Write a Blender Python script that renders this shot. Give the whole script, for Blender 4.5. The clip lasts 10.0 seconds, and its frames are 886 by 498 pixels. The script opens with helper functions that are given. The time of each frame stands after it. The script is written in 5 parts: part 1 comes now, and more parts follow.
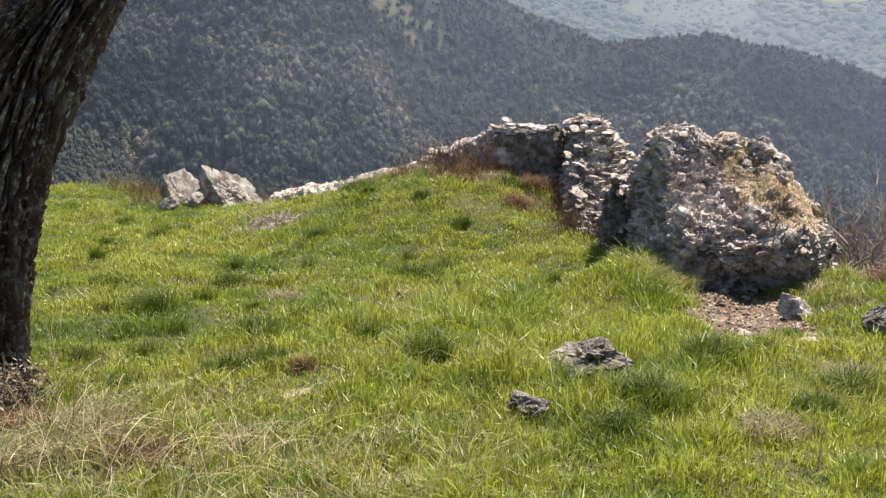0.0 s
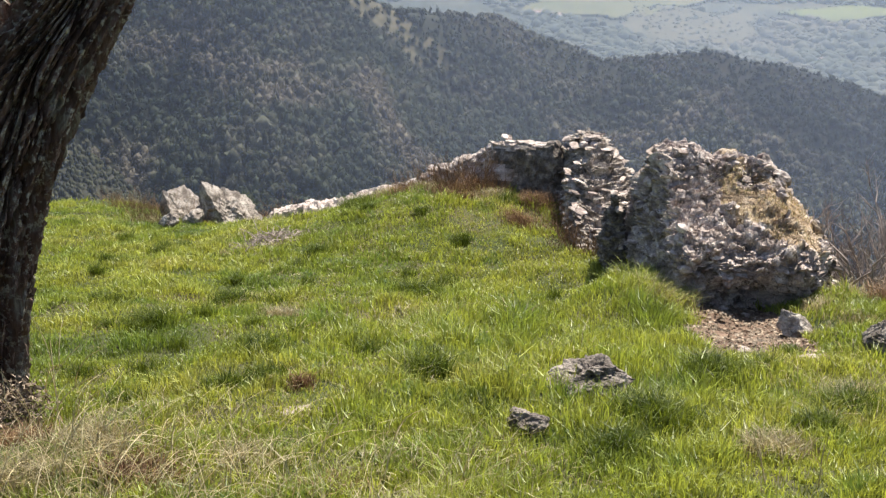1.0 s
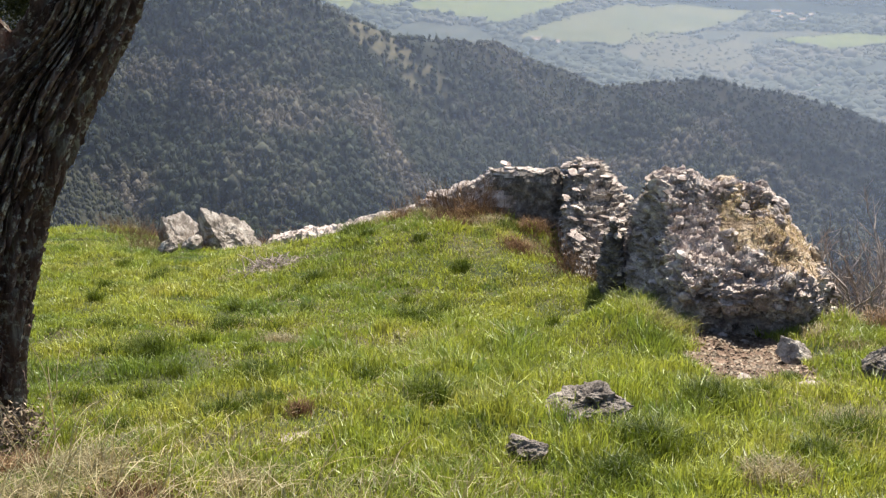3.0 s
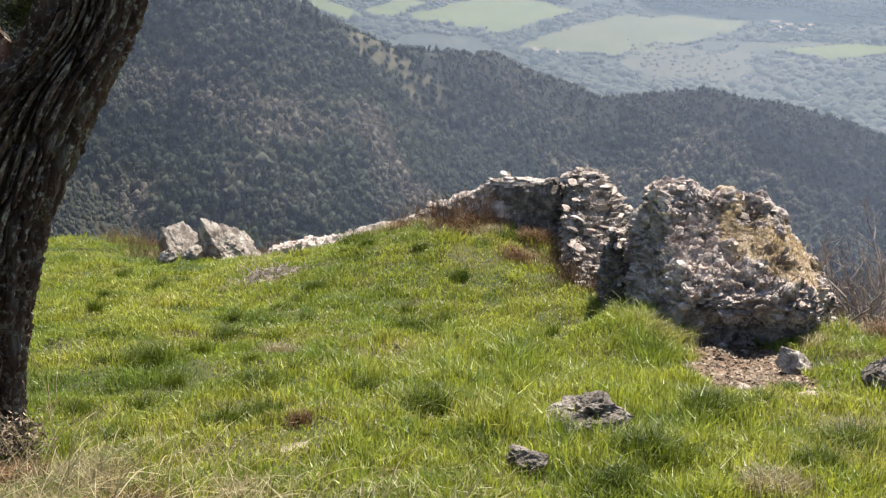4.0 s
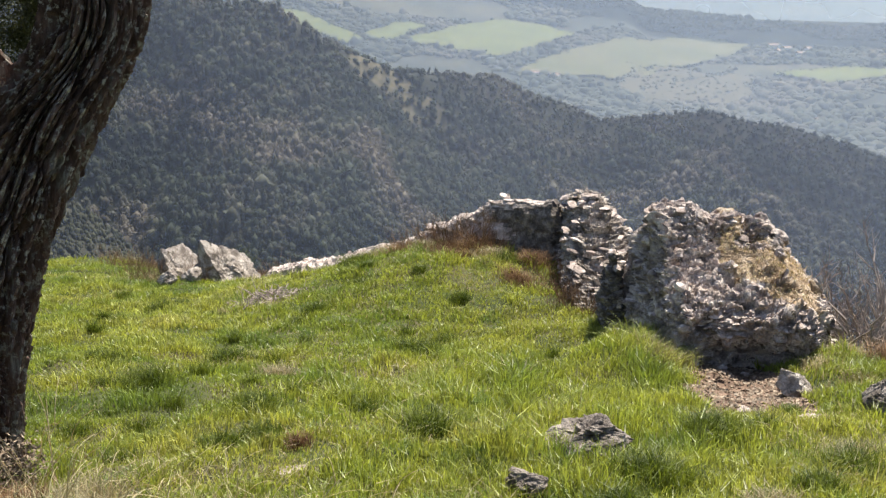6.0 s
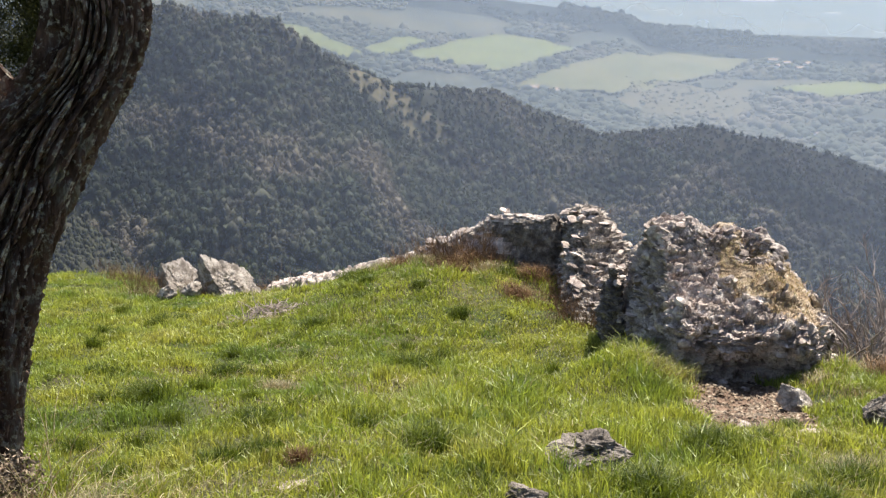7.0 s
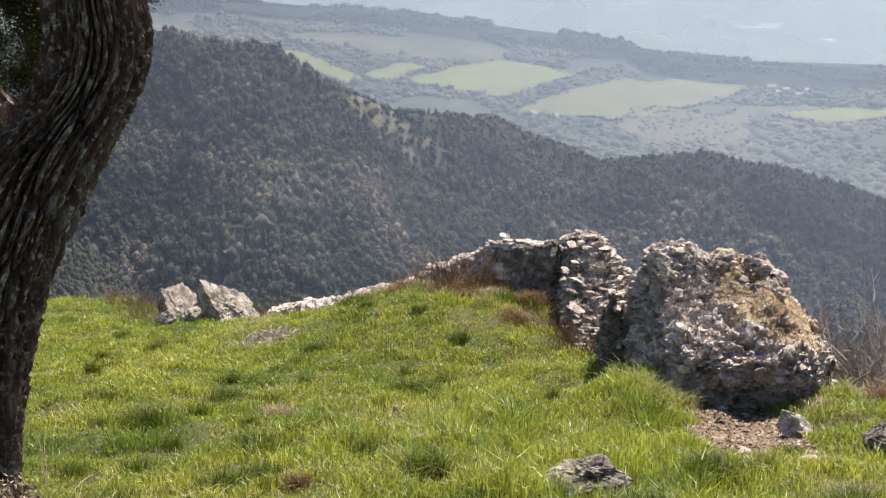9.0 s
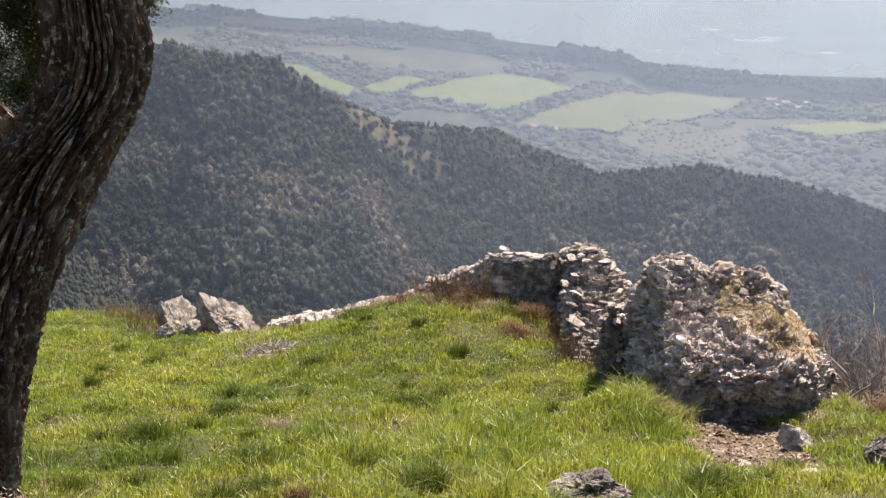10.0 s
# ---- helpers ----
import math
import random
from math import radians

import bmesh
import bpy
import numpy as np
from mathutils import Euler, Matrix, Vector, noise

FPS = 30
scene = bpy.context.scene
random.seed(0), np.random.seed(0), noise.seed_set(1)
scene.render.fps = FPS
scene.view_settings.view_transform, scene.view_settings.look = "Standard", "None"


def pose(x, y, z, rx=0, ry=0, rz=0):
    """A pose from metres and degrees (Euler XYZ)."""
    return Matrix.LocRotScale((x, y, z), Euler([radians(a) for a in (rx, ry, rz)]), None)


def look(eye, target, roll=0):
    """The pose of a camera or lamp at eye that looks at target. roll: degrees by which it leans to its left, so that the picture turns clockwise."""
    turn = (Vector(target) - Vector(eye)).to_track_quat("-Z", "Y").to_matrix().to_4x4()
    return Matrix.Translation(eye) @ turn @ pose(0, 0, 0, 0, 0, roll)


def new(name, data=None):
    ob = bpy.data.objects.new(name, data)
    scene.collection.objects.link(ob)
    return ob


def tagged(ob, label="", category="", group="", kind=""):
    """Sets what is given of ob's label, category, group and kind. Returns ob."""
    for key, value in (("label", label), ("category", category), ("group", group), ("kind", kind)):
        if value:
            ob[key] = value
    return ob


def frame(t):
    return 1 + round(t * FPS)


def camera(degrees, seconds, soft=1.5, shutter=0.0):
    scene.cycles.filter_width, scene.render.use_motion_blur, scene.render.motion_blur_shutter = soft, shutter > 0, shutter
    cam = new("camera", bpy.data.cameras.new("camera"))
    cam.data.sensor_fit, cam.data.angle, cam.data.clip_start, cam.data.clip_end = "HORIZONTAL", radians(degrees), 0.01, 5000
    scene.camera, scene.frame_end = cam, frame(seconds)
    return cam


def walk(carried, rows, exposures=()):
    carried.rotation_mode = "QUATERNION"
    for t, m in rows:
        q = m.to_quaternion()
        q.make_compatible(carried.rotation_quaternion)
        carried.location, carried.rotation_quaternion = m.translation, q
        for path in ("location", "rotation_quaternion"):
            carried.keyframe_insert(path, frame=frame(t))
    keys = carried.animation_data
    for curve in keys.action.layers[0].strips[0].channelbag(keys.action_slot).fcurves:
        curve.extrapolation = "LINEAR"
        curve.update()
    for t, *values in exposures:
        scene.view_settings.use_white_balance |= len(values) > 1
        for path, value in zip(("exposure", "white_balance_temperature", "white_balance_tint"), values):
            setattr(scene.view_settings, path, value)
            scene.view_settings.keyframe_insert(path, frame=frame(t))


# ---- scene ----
# camera: it stands on a tripod and tilts slowly up
EYE = 1.55
cam = camera(40.0, 10.0, soft=1.32)
ROWS = [
    (0.0, -19.985, 0.054, 0.105), (0.5, -19.597, 0.053, 0.092), (1.0, -19.203, 0.05, 0.08), (1.5, -18.857, 0.04, 0.068),
    (2.0, -18.512, 0.031, 0.05), (2.5, -18.219, 0.019, 0.032), (4.0, -17.486, 0.007, 0.0), (4.5, -17.242, 0.002, 0.0),
    (5.0, -17.0, 0.0, 0.0), (5.5, -16.756, -0.001, -0.012), (7.0, -15.766, 0.0, -0.052), (7.5, -15.462, 0.008, -0.055),
    (8.0, -15.151, 0.01, -0.062), (8.5, -14.872, 0.006, -0.08), (9.0, -14.571, 0.002, -0.108), (9.5, -14.29, -0.003, -0.116),
    (10.0, -13.963, -0.012, -0.116),
]
walk(cam, [(t, pose(0, 0, EYE, 90 + pitch, roll, yaw)) for t, pitch, yaw, roll in ROWS], [(0.0, 1.13, 6530, 10), (8.3, 1.13, 6530, 10), (10.0, 1.12, 6800, 15)])

# light: sun ahead and to the right, hazy winter sky
SUN_AZ, SUN_EL = 31.0, 59.0
world = bpy.data.worlds.new("sky")
scene.world = world
world.use_nodes = True
wn = world.node_tree
sky = wn.nodes.new("ShaderNodeTexSky")
sky.sky_type, sky.sun_disc = "NISHITA", False
sky.sun_elevation, sky.sun_rotation = radians(SUN_EL), radians(SUN_AZ)
sky.air_density, sky.dust_density, sky.altitude = 1.0, 2.0, 500
wn.links.new(sky.outputs[0], wn.nodes["Background"].inputs[0])
wn.nodes["Background"].inputs[1].default_value = 0.085
sun = new("sun", bpy.data.lights.new("sun", "SUN"))
sun.data.energy, sun.data.angle, sun.data.color = 5.0, radians(0.6), (1.0, 0.935, 0.80)
a, e = radians(SUN_AZ), radians(SUN_EL)
TO_SUN = Vector((math.sin(a) * math.cos(e), math.cos(a) * math.cos(e), math.sin(e)))
sun.matrix_world = look(TO_SUN * 50, (0, 0, 0))


# ---- number helpers ----
def hash3(ix, iy, iz, seed):
    h = (ix.astype(np.int64) * 374761393 + iy.astype(np.int64) * 668265263 + iz.astype(np.int64) * 2147483647 + seed * 974634777) & 0xFFFFFFFF
    h = ((h ^ (h >> 13)) * 1274126177) & 0xFFFFFFFF
    h = ((h ^ (h >> 16)) * 2246822519) & 0xFFFFFFFF
    return ((h ^ (h >> 15)) & 0xFFFFFF) / float(0xFFFFFF)


def vnoise(x, y, z=0.0, seed=0):
    """Smooth noise from -1 to 1."""
    x, y, z = np.broadcast_arrays(np.asarray(x, float), np.asarray(y, float), np.asarray(z, float))
    fx, fy, fz = np.floor(x), np.floor(y), np.floor(z)
    ux, uy, uz = x - fx, y - fy, z - fz
    ux, uy, uz = [u * u * (3 - 2 * u) for u in (ux, uy, uz)]
    out = 0
    for dx in (0, 1):
        for dy in (0, 1):
            for dz in (0, 1):
                w = (ux if dx else 1 - ux) * (uy if dy else 1 - uy) * (uz if dz else 1 - uz)
                out = out + w * hash3(fx + dx, fy + dy, fz + dz, seed)
    return out * 2 - 1


def fbm(x, y, z=0.0, octaves=4, seed=0):
    out, amp, f = 0, 1.0, 1.0
    for k in range(octaves):
        out = out + amp * vnoise(np.asarray(x) * f, np.asarray(y) * f, np.asarray(z) * f, seed + k)
        amp, f = amp * 0.5, f * 2.07
    return out


def cells(x, y, z, seed=0):
    """Stone-like cells: a random number for each cell, a random tilt across it, the height within it, and the distance to its border."""
    fx, fy, fz = np.floor(x), np.floor(y), np.floor(z)
    f1, f2 = np.full(x.shape, 9.0), np.full(x.shape, 9.0)
    rnd, lean, high = np.zeros(x.shape), np.zeros(x.shape), np.zeros(x.shape)
    for dx in (-1, 0, 1):
        for dy in (-1, 0, 1):
            for dz in (-1, 0, 1):
                ax, ay, az = fx + dx, fy + dy, fz + dz
                ox, oy, oz = x - ax - hash3(ax, ay, az, seed), y - ay - hash3(ax, ay, az, seed + 1), z - az - hash3(ax, ay, az, seed + 2)
                d = np.sqrt(ox * ox + oy * oy + oz * oz)
                nearer = d < f1
                f2 = np.where(nearer, f1, np.minimum(f2, d))
                rnd = np.where(nearer, hash3(ax, ay, az, seed + 3), rnd)
                tilt = ox * (hash3(ax, ay, az, seed + 4) - 0.5) + oy * (hash3(ax, ay, az, seed + 5) - 0.5) + oz * (hash3(ax, ay, az, seed + 6) - 0.5)
                lean = np.where(nearer, tilt, lean)
                high = np.where(nearer, oz, high)
                f1 = np.where(nearer, d, f1)
    return rnd, lean, high, f2 - f1


def soft(v, w):
    """Zero below zero, v above, with a bend of width w."""
    return 0.5 * (v + np.sqrt(v * v + w * w))


def step(v, lo, hi):
    u = np.clip((v - lo) / (hi - lo), 0, 1)
    return u * u * (3 - 2 * u)


# ---- the lie of the land ----
EDGE_X = (-30, -6, -2.5, 0.0, 1.5, 2.6, 3.6, 8, 30)
EDGE_Y = (21.5, 20.6, 17.6, 16.2, 13.0, 11.0, 9.6, 9.0, 8.0)


def meadow(x, y):
    z = -0.22 * np.maximum(y, -8.0)
    z = z + 0.68 * np.exp(-(((x - 0.4) / 2.15) ** 2) - ((y - 12.9) / 1.9) ** 2)
    z = z + 0.2 * np.exp(-(((x - 1.38) / 0.32) ** 2) - ((y - 8.75) / 0.55) ** 2)
    z = z + 0.09 * np.exp(-(((x - 3.0) / 0.35) ** 2) - ((y - 8.6) / 0.4) ** 2)
    z = z - 0.02 * np.exp(-(((x - 2.1) / 0.6) ** 2) - ((y - 7.9) / 0.9) ** 2)
    z = z + 0.07 * fbm(x * 0.5, y * 0.5, octaves=2, seed=5) + 0.035 * fbm(x * 2.1, y * 2.1, octaves=3, seed=9) + 0.035 * vnoise(x * 3.4, y * 3.4, seed=11)
    over = y - np.interp(x, EDGE_X, EDGE_Y)
    return z - 0.55 * soft(over, 1.2)


def ridge(r, az, crest_r, crest_tan, front, back):
    zc = EYE - crest_tan * crest_r
    return np.where(r < crest_r, zc - front * (crest_r - r), zc - back * (r - crest_r))


def land(x, y):
    r, az = np.hypot(x, y), np.degrees(np.arctan2(x, y))
    near = meadow(x, y)
    fade = np.clip((1000 - r) / 220, 0.15, 1)
    rough = fade * (20 * fbm(x / 130, y / 130, octaves=3, seed=21) - 9 * np.exp(-((vnoise(x / 70, y / 170, seed=23) / 0.22) ** 2)))
    floor = np.maximum(-0.50 * r, np.where(r < 1100, -420.0, -235.0))
    one = ridge(r, az, 820 + 60 * np.sin(az * 0.25), np.interp(az, (-40, -20, -13.3, -11.3, -10.0, -7.9, -5.2, -3.7, -1.3, 0.5, 2.9, 5.8, 7.7, 9.0, 14, 40), (0.09, 0.0755, 0.075, 0.08, 0.089, 0.101, 0.122, 0.1295, 0.1375, 0.141, 0.1495, 0.1665, 0.18, 0.1875, 0.24, 0.5)), 0.52, 0.5)
    one = one - 13 * np.exp(-(((az + 12.4 - 0.01 * (r - 740)) / 1.0) ** 2) - ((r - 730) / 50) ** 2)
    two = ridge(r, az, 1000, np.interp(az, (-40, 2, 8.3, 10.5, 12.3, 16.2, 18.7, 20.4, 30), (0.4, 0.212, 0.18, 0.1755, 0.172, 0.1825, 0.1935, 0.207, 0.265)), 0.5, 0.4)
    left = ridge(r, az, 420, np.interp(az, (-40, -20, -18.1, -17.1, -15.7, -14.5, -12), (0.2, 0.232, 0.238, 0.245, 0.265, 0.29, 0.36)), 0.5, 0.6)
    ramp = np.interp(r, (1150, 2300), (0, 1))
    crest = EYE - 2300 * np.interp(az, (-40, -24.2, -9.9, -7.1, -1.3, 3.6, 8.5, 9.5, 13.3, 17.0, 20.0, 40), (0.0445, 0.0445, 0.0501, 0.0554, 0.0635, 0.0751, 0.0852, 0.0975, 0.1045, 0.1155, 0.1235, 0.12129999999999999))
    fields = -232 * (1 - ramp) + crest * ramp
    low = np.interp(az, (8, 20), (-217, -252))
    plain = low + np.interp(r, (2300, 2800, 4900), (0, 0, 1)) * (-195 - low)
    far = np.where(r > 2300, np.maximum(crest - 0.2 * (r - 2300), plain), fields)
    out = np.maximum.reduce([floor, one + rough, two + rough, left + rough * 0.5])
    out = np.where(r > 1100, np.maximum(far, out), out)
    return np.where(r < 60, np.maximum(near, floor), np.maximum(out, np.where(r < 260, near, -1e4)))


def ground_z(x, y):
    return float(land(np.array([x], float), np.array([y], float))[0])


# ---- mesh helpers ----
def mesh_of(name, verts, faces, mat=None, smooth=False):
    me = bpy.data.meshes.new(name)
    verts = np.ascontiguousarray(verts, dtype=np.float32).reshape(-1, 3)
    faces = np.ascontiguousarray(faces, dtype=np.int32)
    n, k = faces.shape
    me.vertices.add(len(verts))
    me.vertices.foreach_set("co", verts.ravel())
    me.loops.add(n * k)
    me.loops.foreach_set("vertex_index", faces.ravel())
    me.polygons.add(n)
    me.polygons.foreach_set("loop_start", np.arange(0, n * k, k, dtype=np.int32))
    me.polygons.foreach_set("use_smooth", np.full(n, smooth))
    me.update(calc_edges=True)
    if mat:
        me.materials.append(mat)
    return me


def part(name, me, parent, label="", m=None):
    ob = new(name, me)
    ob.parent = parent
    if m is not None:
        ob.matrix_basis = m
    return tagged(ob, label)


def thing(name, x, y, z, label, category, group="", kind=""):
    ob = new(name)
    ob.location = (x, y, z)
    return tagged(ob, label, category, group, kind)


def grid_faces(nu, nv):
    i, j = np.meshgrid(np.arange(nu - 1), np.arange(nv), indexing="ij")
    k = (j + 1) % nv
    return np.stack([i * nv + j, i * nv + k, (i + 1) * nv + k, (i + 1) * nv + j], -1).reshape(-1, 4)


def grid_normals(V):
    du = np.gradient(V, axis=0)
    dv = (np.roll(V, -1, 1) - np.roll(V, 1, 1)) / 2
    n = np.cross(dv, du)
    return n / (np.linalg.norm(n, axis=-1, keepdims=True) + 1e-9)


def tubes(lines, sides=5):
    """Tapered tubes round polylines [(point, radius), ...], in one mesh's arrays."""
    vs, fs, base = [], [], 0
    for line in lines:
        P = np.array([p for p, _ in line], float)
        R = np.array([r for _, r in line], float)
        d = np.gradient(P, axis=0)
        d /= np.linalg.norm(d, axis=1, keepdims=True) + 1e-9
        ref = np.where(np.abs(d[:, 2:3]) > 0.9, np.array([[1.0, 0, 0]]), np.array([[0, 0, 1.0]]))
        s = np.cross(d, ref)
        s /= np.linalg.norm(s, axis=1, keepdims=True) + 1e-9
        t = np.cross(d, s)
        q = np.arange(sides) * 2 * np.pi / sides
        ring = P[:, None] + R[:, None, None] * (np.cos(q)[None, :, None] * s[:, None] + np.sin(q)[None, :, None] * t[:, None])
        vs.append(ring.reshape(-1, 3))
        fs.append(grid_faces(len(P), sides) + base)
        base += len(P) * sides
    return np.concatenate(vs), np.concatenate(fs)


# ---- materials ----
def nodes_of(name):
    m = bpy.data.materials.new(name)
    m.use_nodes = True
    nt = m.node_tree
    return m, nt, nt.nodes["Principled BSDF"]


def add(nt, kind, **values):
    n = nt.nodes.new(kind)
    for key, v in values.items():
        n.inputs[key.replace("_", " ")].default_value = v
    return n


def ramp_of(nt, source, stops):
    n = nt.nodes.new("ShaderNodeValToRGB")
    while len(n.color_ramp.elements) < len(stops):
        n.color_ramp.elements.new(0.5)
    for el, (p, c) in zip(n.color_ramp.elements, stops):
        el.position, el.color = p, (*c, 1)
    nt.links.new(source, n.inputs[0])
    return n.outputs[0]


def blend(nt, fac, one, two, mode="MIX"):
    n = nt.nodes.new("ShaderNodeMix")
    n.data_type, n.blend_type = "RGBA", mode
    for k, v in ((0, fac), (6, one), (7, two)):
        if hasattr(v, "links"):
            nt.links.new(v, n.inputs[k])
        elif k == 0:
            n.inputs[0].default_value = v
        else:
            n.inputs[k].default_value = (*v, 1)
    return n.outputs[2]


def noise_of(nt, scale, detail=4, rough=0.6, squash=None):
    geo = nt.nodes.new("ShaderNodeNewGeometry")
    n = add(nt, "ShaderNodeTexNoise", Scale=scale, Detail=detail, Roughness=rough)
    src = geo.outputs["Position"]
    if squash:
        mp = nt.nodes.new("ShaderNodeMapping")
        mp.inputs["Scale"].default_value = squash
        nt.links.new(src, mp.inputs[0])
        src = mp.outputs[0]
    nt.links.new(src, n.inputs["Vector"])
    return n.outputs[0]


def surface(name, stops, scale, fine=None, rough=0.9, bump=0.0, bump_scale=60, bump_size=0.01, random_by="", vary=0.5, spots=None, squash=None, through_light=None, shine=0.3, detail=5):
    """Colour from coarse noise, fine mottling over it, optional random shade per piece, stains and translucency."""
    m, nt, b = nodes_of(name)
    tight = [(0.5 + (p - 0.5) * 0.65, c) for p, c in stops]
    col = ramp_of(nt, noise_of(nt, scale, detail, 0.65, squash), tight)
    if fine:
        col = blend(nt, 0.75, col, ramp_of(nt, noise_of(nt, fine, 4, 0.7, squash), ((0.3, (0.45,) * 3), (0.7, (1.3,) * 3))), "MULTIPLY")
    if random_by:
        src = nt.nodes.new("ShaderNodeObjectInfo" if random_by == "object" else "ShaderNodeNewGeometry")
        val = src.outputs["Random" if random_by == "object" else "Random Per Island"]
        col = blend(nt, 1.0, col, ramp_of(nt, val, ((0.0, (1 - vary,) * 3), (1.0, (1 + vary,) * 3))), "MULTIPLY")
    if spots:
        sc, lo, hi, c = spots
        col = blend(nt, ramp_of(nt, noise_of(nt, sc, 5, 0.7), ((lo, (0,) * 3), (hi, (1,) * 3))), col, c)
    nt.links.new(col, b.inputs["Base Color"])
    b.inputs["Roughness"].default_value = rough
    b.inputs["Specular IOR Level"].default_value = shine
    if bump:
        n = add(nt, "ShaderNodeBump", Strength=bump, Distance=bump_size)
        nt.links.new(noise_of(nt, bump_scale, 6, 0.7, squash), n.inputs["Height"])
        nt.links.new(n.outputs[0], b.inputs["Normal"])
    if through_light:
        amount, tint = through_light
        t = nt.nodes.new("ShaderNodeBsdfTranslucent")
        nt.links.new(blend(nt, 1.0, col, tint, "MULTIPLY"), t.inputs[0])
        mix = nt.nodes.new("ShaderNodeMixShader")
        mix.inputs[0].default_value = amount
        nt.links.new(b.outputs[0], mix.inputs[1])
        nt.links.new(t.outputs[0], mix.inputs[2])
        nt.links.new(mix.outputs[0], nt.nodes["Material Output"].inputs[0])
    return m


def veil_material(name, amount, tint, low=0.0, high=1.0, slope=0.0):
    """Haze painted by a tinted sheet: mostly clear, the rest scatters sunlight forward."""
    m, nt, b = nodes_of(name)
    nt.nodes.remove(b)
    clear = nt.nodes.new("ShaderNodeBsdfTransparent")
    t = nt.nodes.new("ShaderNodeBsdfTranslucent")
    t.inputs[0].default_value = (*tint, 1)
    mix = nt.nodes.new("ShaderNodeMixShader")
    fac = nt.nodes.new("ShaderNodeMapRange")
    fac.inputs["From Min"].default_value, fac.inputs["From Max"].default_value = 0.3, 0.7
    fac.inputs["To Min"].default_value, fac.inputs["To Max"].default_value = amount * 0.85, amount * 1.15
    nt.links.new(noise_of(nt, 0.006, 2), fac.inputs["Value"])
    # the haze tint thickens with height, and sideways by slope
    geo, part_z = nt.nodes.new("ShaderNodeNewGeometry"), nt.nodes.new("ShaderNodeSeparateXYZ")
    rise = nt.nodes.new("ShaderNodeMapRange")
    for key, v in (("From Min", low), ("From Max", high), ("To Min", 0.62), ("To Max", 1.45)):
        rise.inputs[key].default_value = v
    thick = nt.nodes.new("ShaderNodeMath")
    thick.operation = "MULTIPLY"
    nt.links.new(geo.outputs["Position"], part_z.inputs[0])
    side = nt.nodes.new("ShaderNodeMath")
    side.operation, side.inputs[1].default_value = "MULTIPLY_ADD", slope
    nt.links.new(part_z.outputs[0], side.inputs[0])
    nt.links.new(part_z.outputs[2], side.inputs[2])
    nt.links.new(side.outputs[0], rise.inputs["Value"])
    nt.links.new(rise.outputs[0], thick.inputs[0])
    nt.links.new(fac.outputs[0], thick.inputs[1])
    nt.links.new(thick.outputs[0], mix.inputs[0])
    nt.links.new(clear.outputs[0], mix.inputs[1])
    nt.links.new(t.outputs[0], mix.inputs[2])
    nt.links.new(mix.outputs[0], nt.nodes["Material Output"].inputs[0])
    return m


SOIL = surface("meadow_soil", ((0.3, (0.04, 0.054, 0.014)), (0.5, (0.06, 0.07, 0.021)), (0.7, (0.09, 0.078, 0.04))), 1.4, 30, 0.95, 0.6, 80, 0.02)
SCRUB = surface("hillside_scrub", ((0.3, (0.012, 0.016, 0.01)), (0.55, (0.018, 0.021, 0.013)), (0.75, (0.03, 0.028, 0.018))), 0.02, 0.3, 0.95)
FARM = surface("valley_land", ((0.34, (0.016, 0.021, 0.015)), (0.48, (0.024, 0.028, 0.018)), (0.56, (0.042, 0.042, 0.024)), (0.68, (0.062, 0.056, 0.03))), 0.007, 0.05, 0.95)
FIELD = surface("field_crop", ((0.35, (0.072, 0.085, 0.012)), (0.65, (0.092, 0.1, 0.02))), 0.02, 0.1, 0.9)
FIELD_DRY = surface("field_stubble", ((0.35, (0.06, 0.064, 0.017)), (0.65, (0.088, 0.08, 0.027))), 0.012, 0.1, 0.9)
# darker stone copy: lichen, and shade put into the colour
DARKSTONE = surface("shaded_lichened_stone", ((0.3, (0.09, 0.074, 0.064)), (0.5, (0.18, 0.152, 0.133)), (0.7, (0.35, 0.305, 0.268))), 12, 60, 0.9, 1.0, 60, 0.015)
OLIVE = surface("olive_terrace", ((0.35, (0.04, 0.037, 0.018)), (0.65, (0.068, 0.056, 0.03))), 0.04, 0.2, 0.9)
DRYHILL = surface("hillside_grass", ((0.3, (0.05, 0.046, 0.028)), (0.5, (0.08, 0.072, 0.042)), (0.7, (0.115, 0.1, 0.06))), 0.12, 0.8, 0.95)
PATH = surface("leaf_litter_soil", ((0.3, (0.11, 0.07, 0.05)), (0.7, (0.25, 0.17, 0.125))), 6, 90, 0.95, 0.6, 120, 0.02)
STONE = surface("limestone", ((0.3, (0.27, 0.218, 0.192)), (0.5, (0.53, 0.44, 0.395)), (0.68, (0.74, 0.65, 0.595))), 7, 45, 0.92, 1.0, 60, 0.02, spots=(9, 0.57, 0.67, (0.13, 0.105, 0.08)))
GREYSTONE = surface("grey_limestone", ((0.3, (0.18, 0.15, 0.13)), (0.5, (0.37, 0.318, 0.278)), (0.68, (0.57, 0.51, 0.458))), 8, 45, 0.92, 1.0, 60, 0.02, spots=(10, 0.55, 0.66, (0.11, 0.092, 0.07)))
RUBBLE_HEAP = surface("rubble_heap_stone", ((0.3, (0.26, 0.206, 0.186)), (0.5, (0.51, 0.42, 0.385)), (0.7, (0.74, 0.645, 0.6))), 8, 60, 0.92, 0.9, 90, 0.012, "island", 0.25, spots=(9, 0.53, 0.65, (0.14, 0.115, 0.09)))
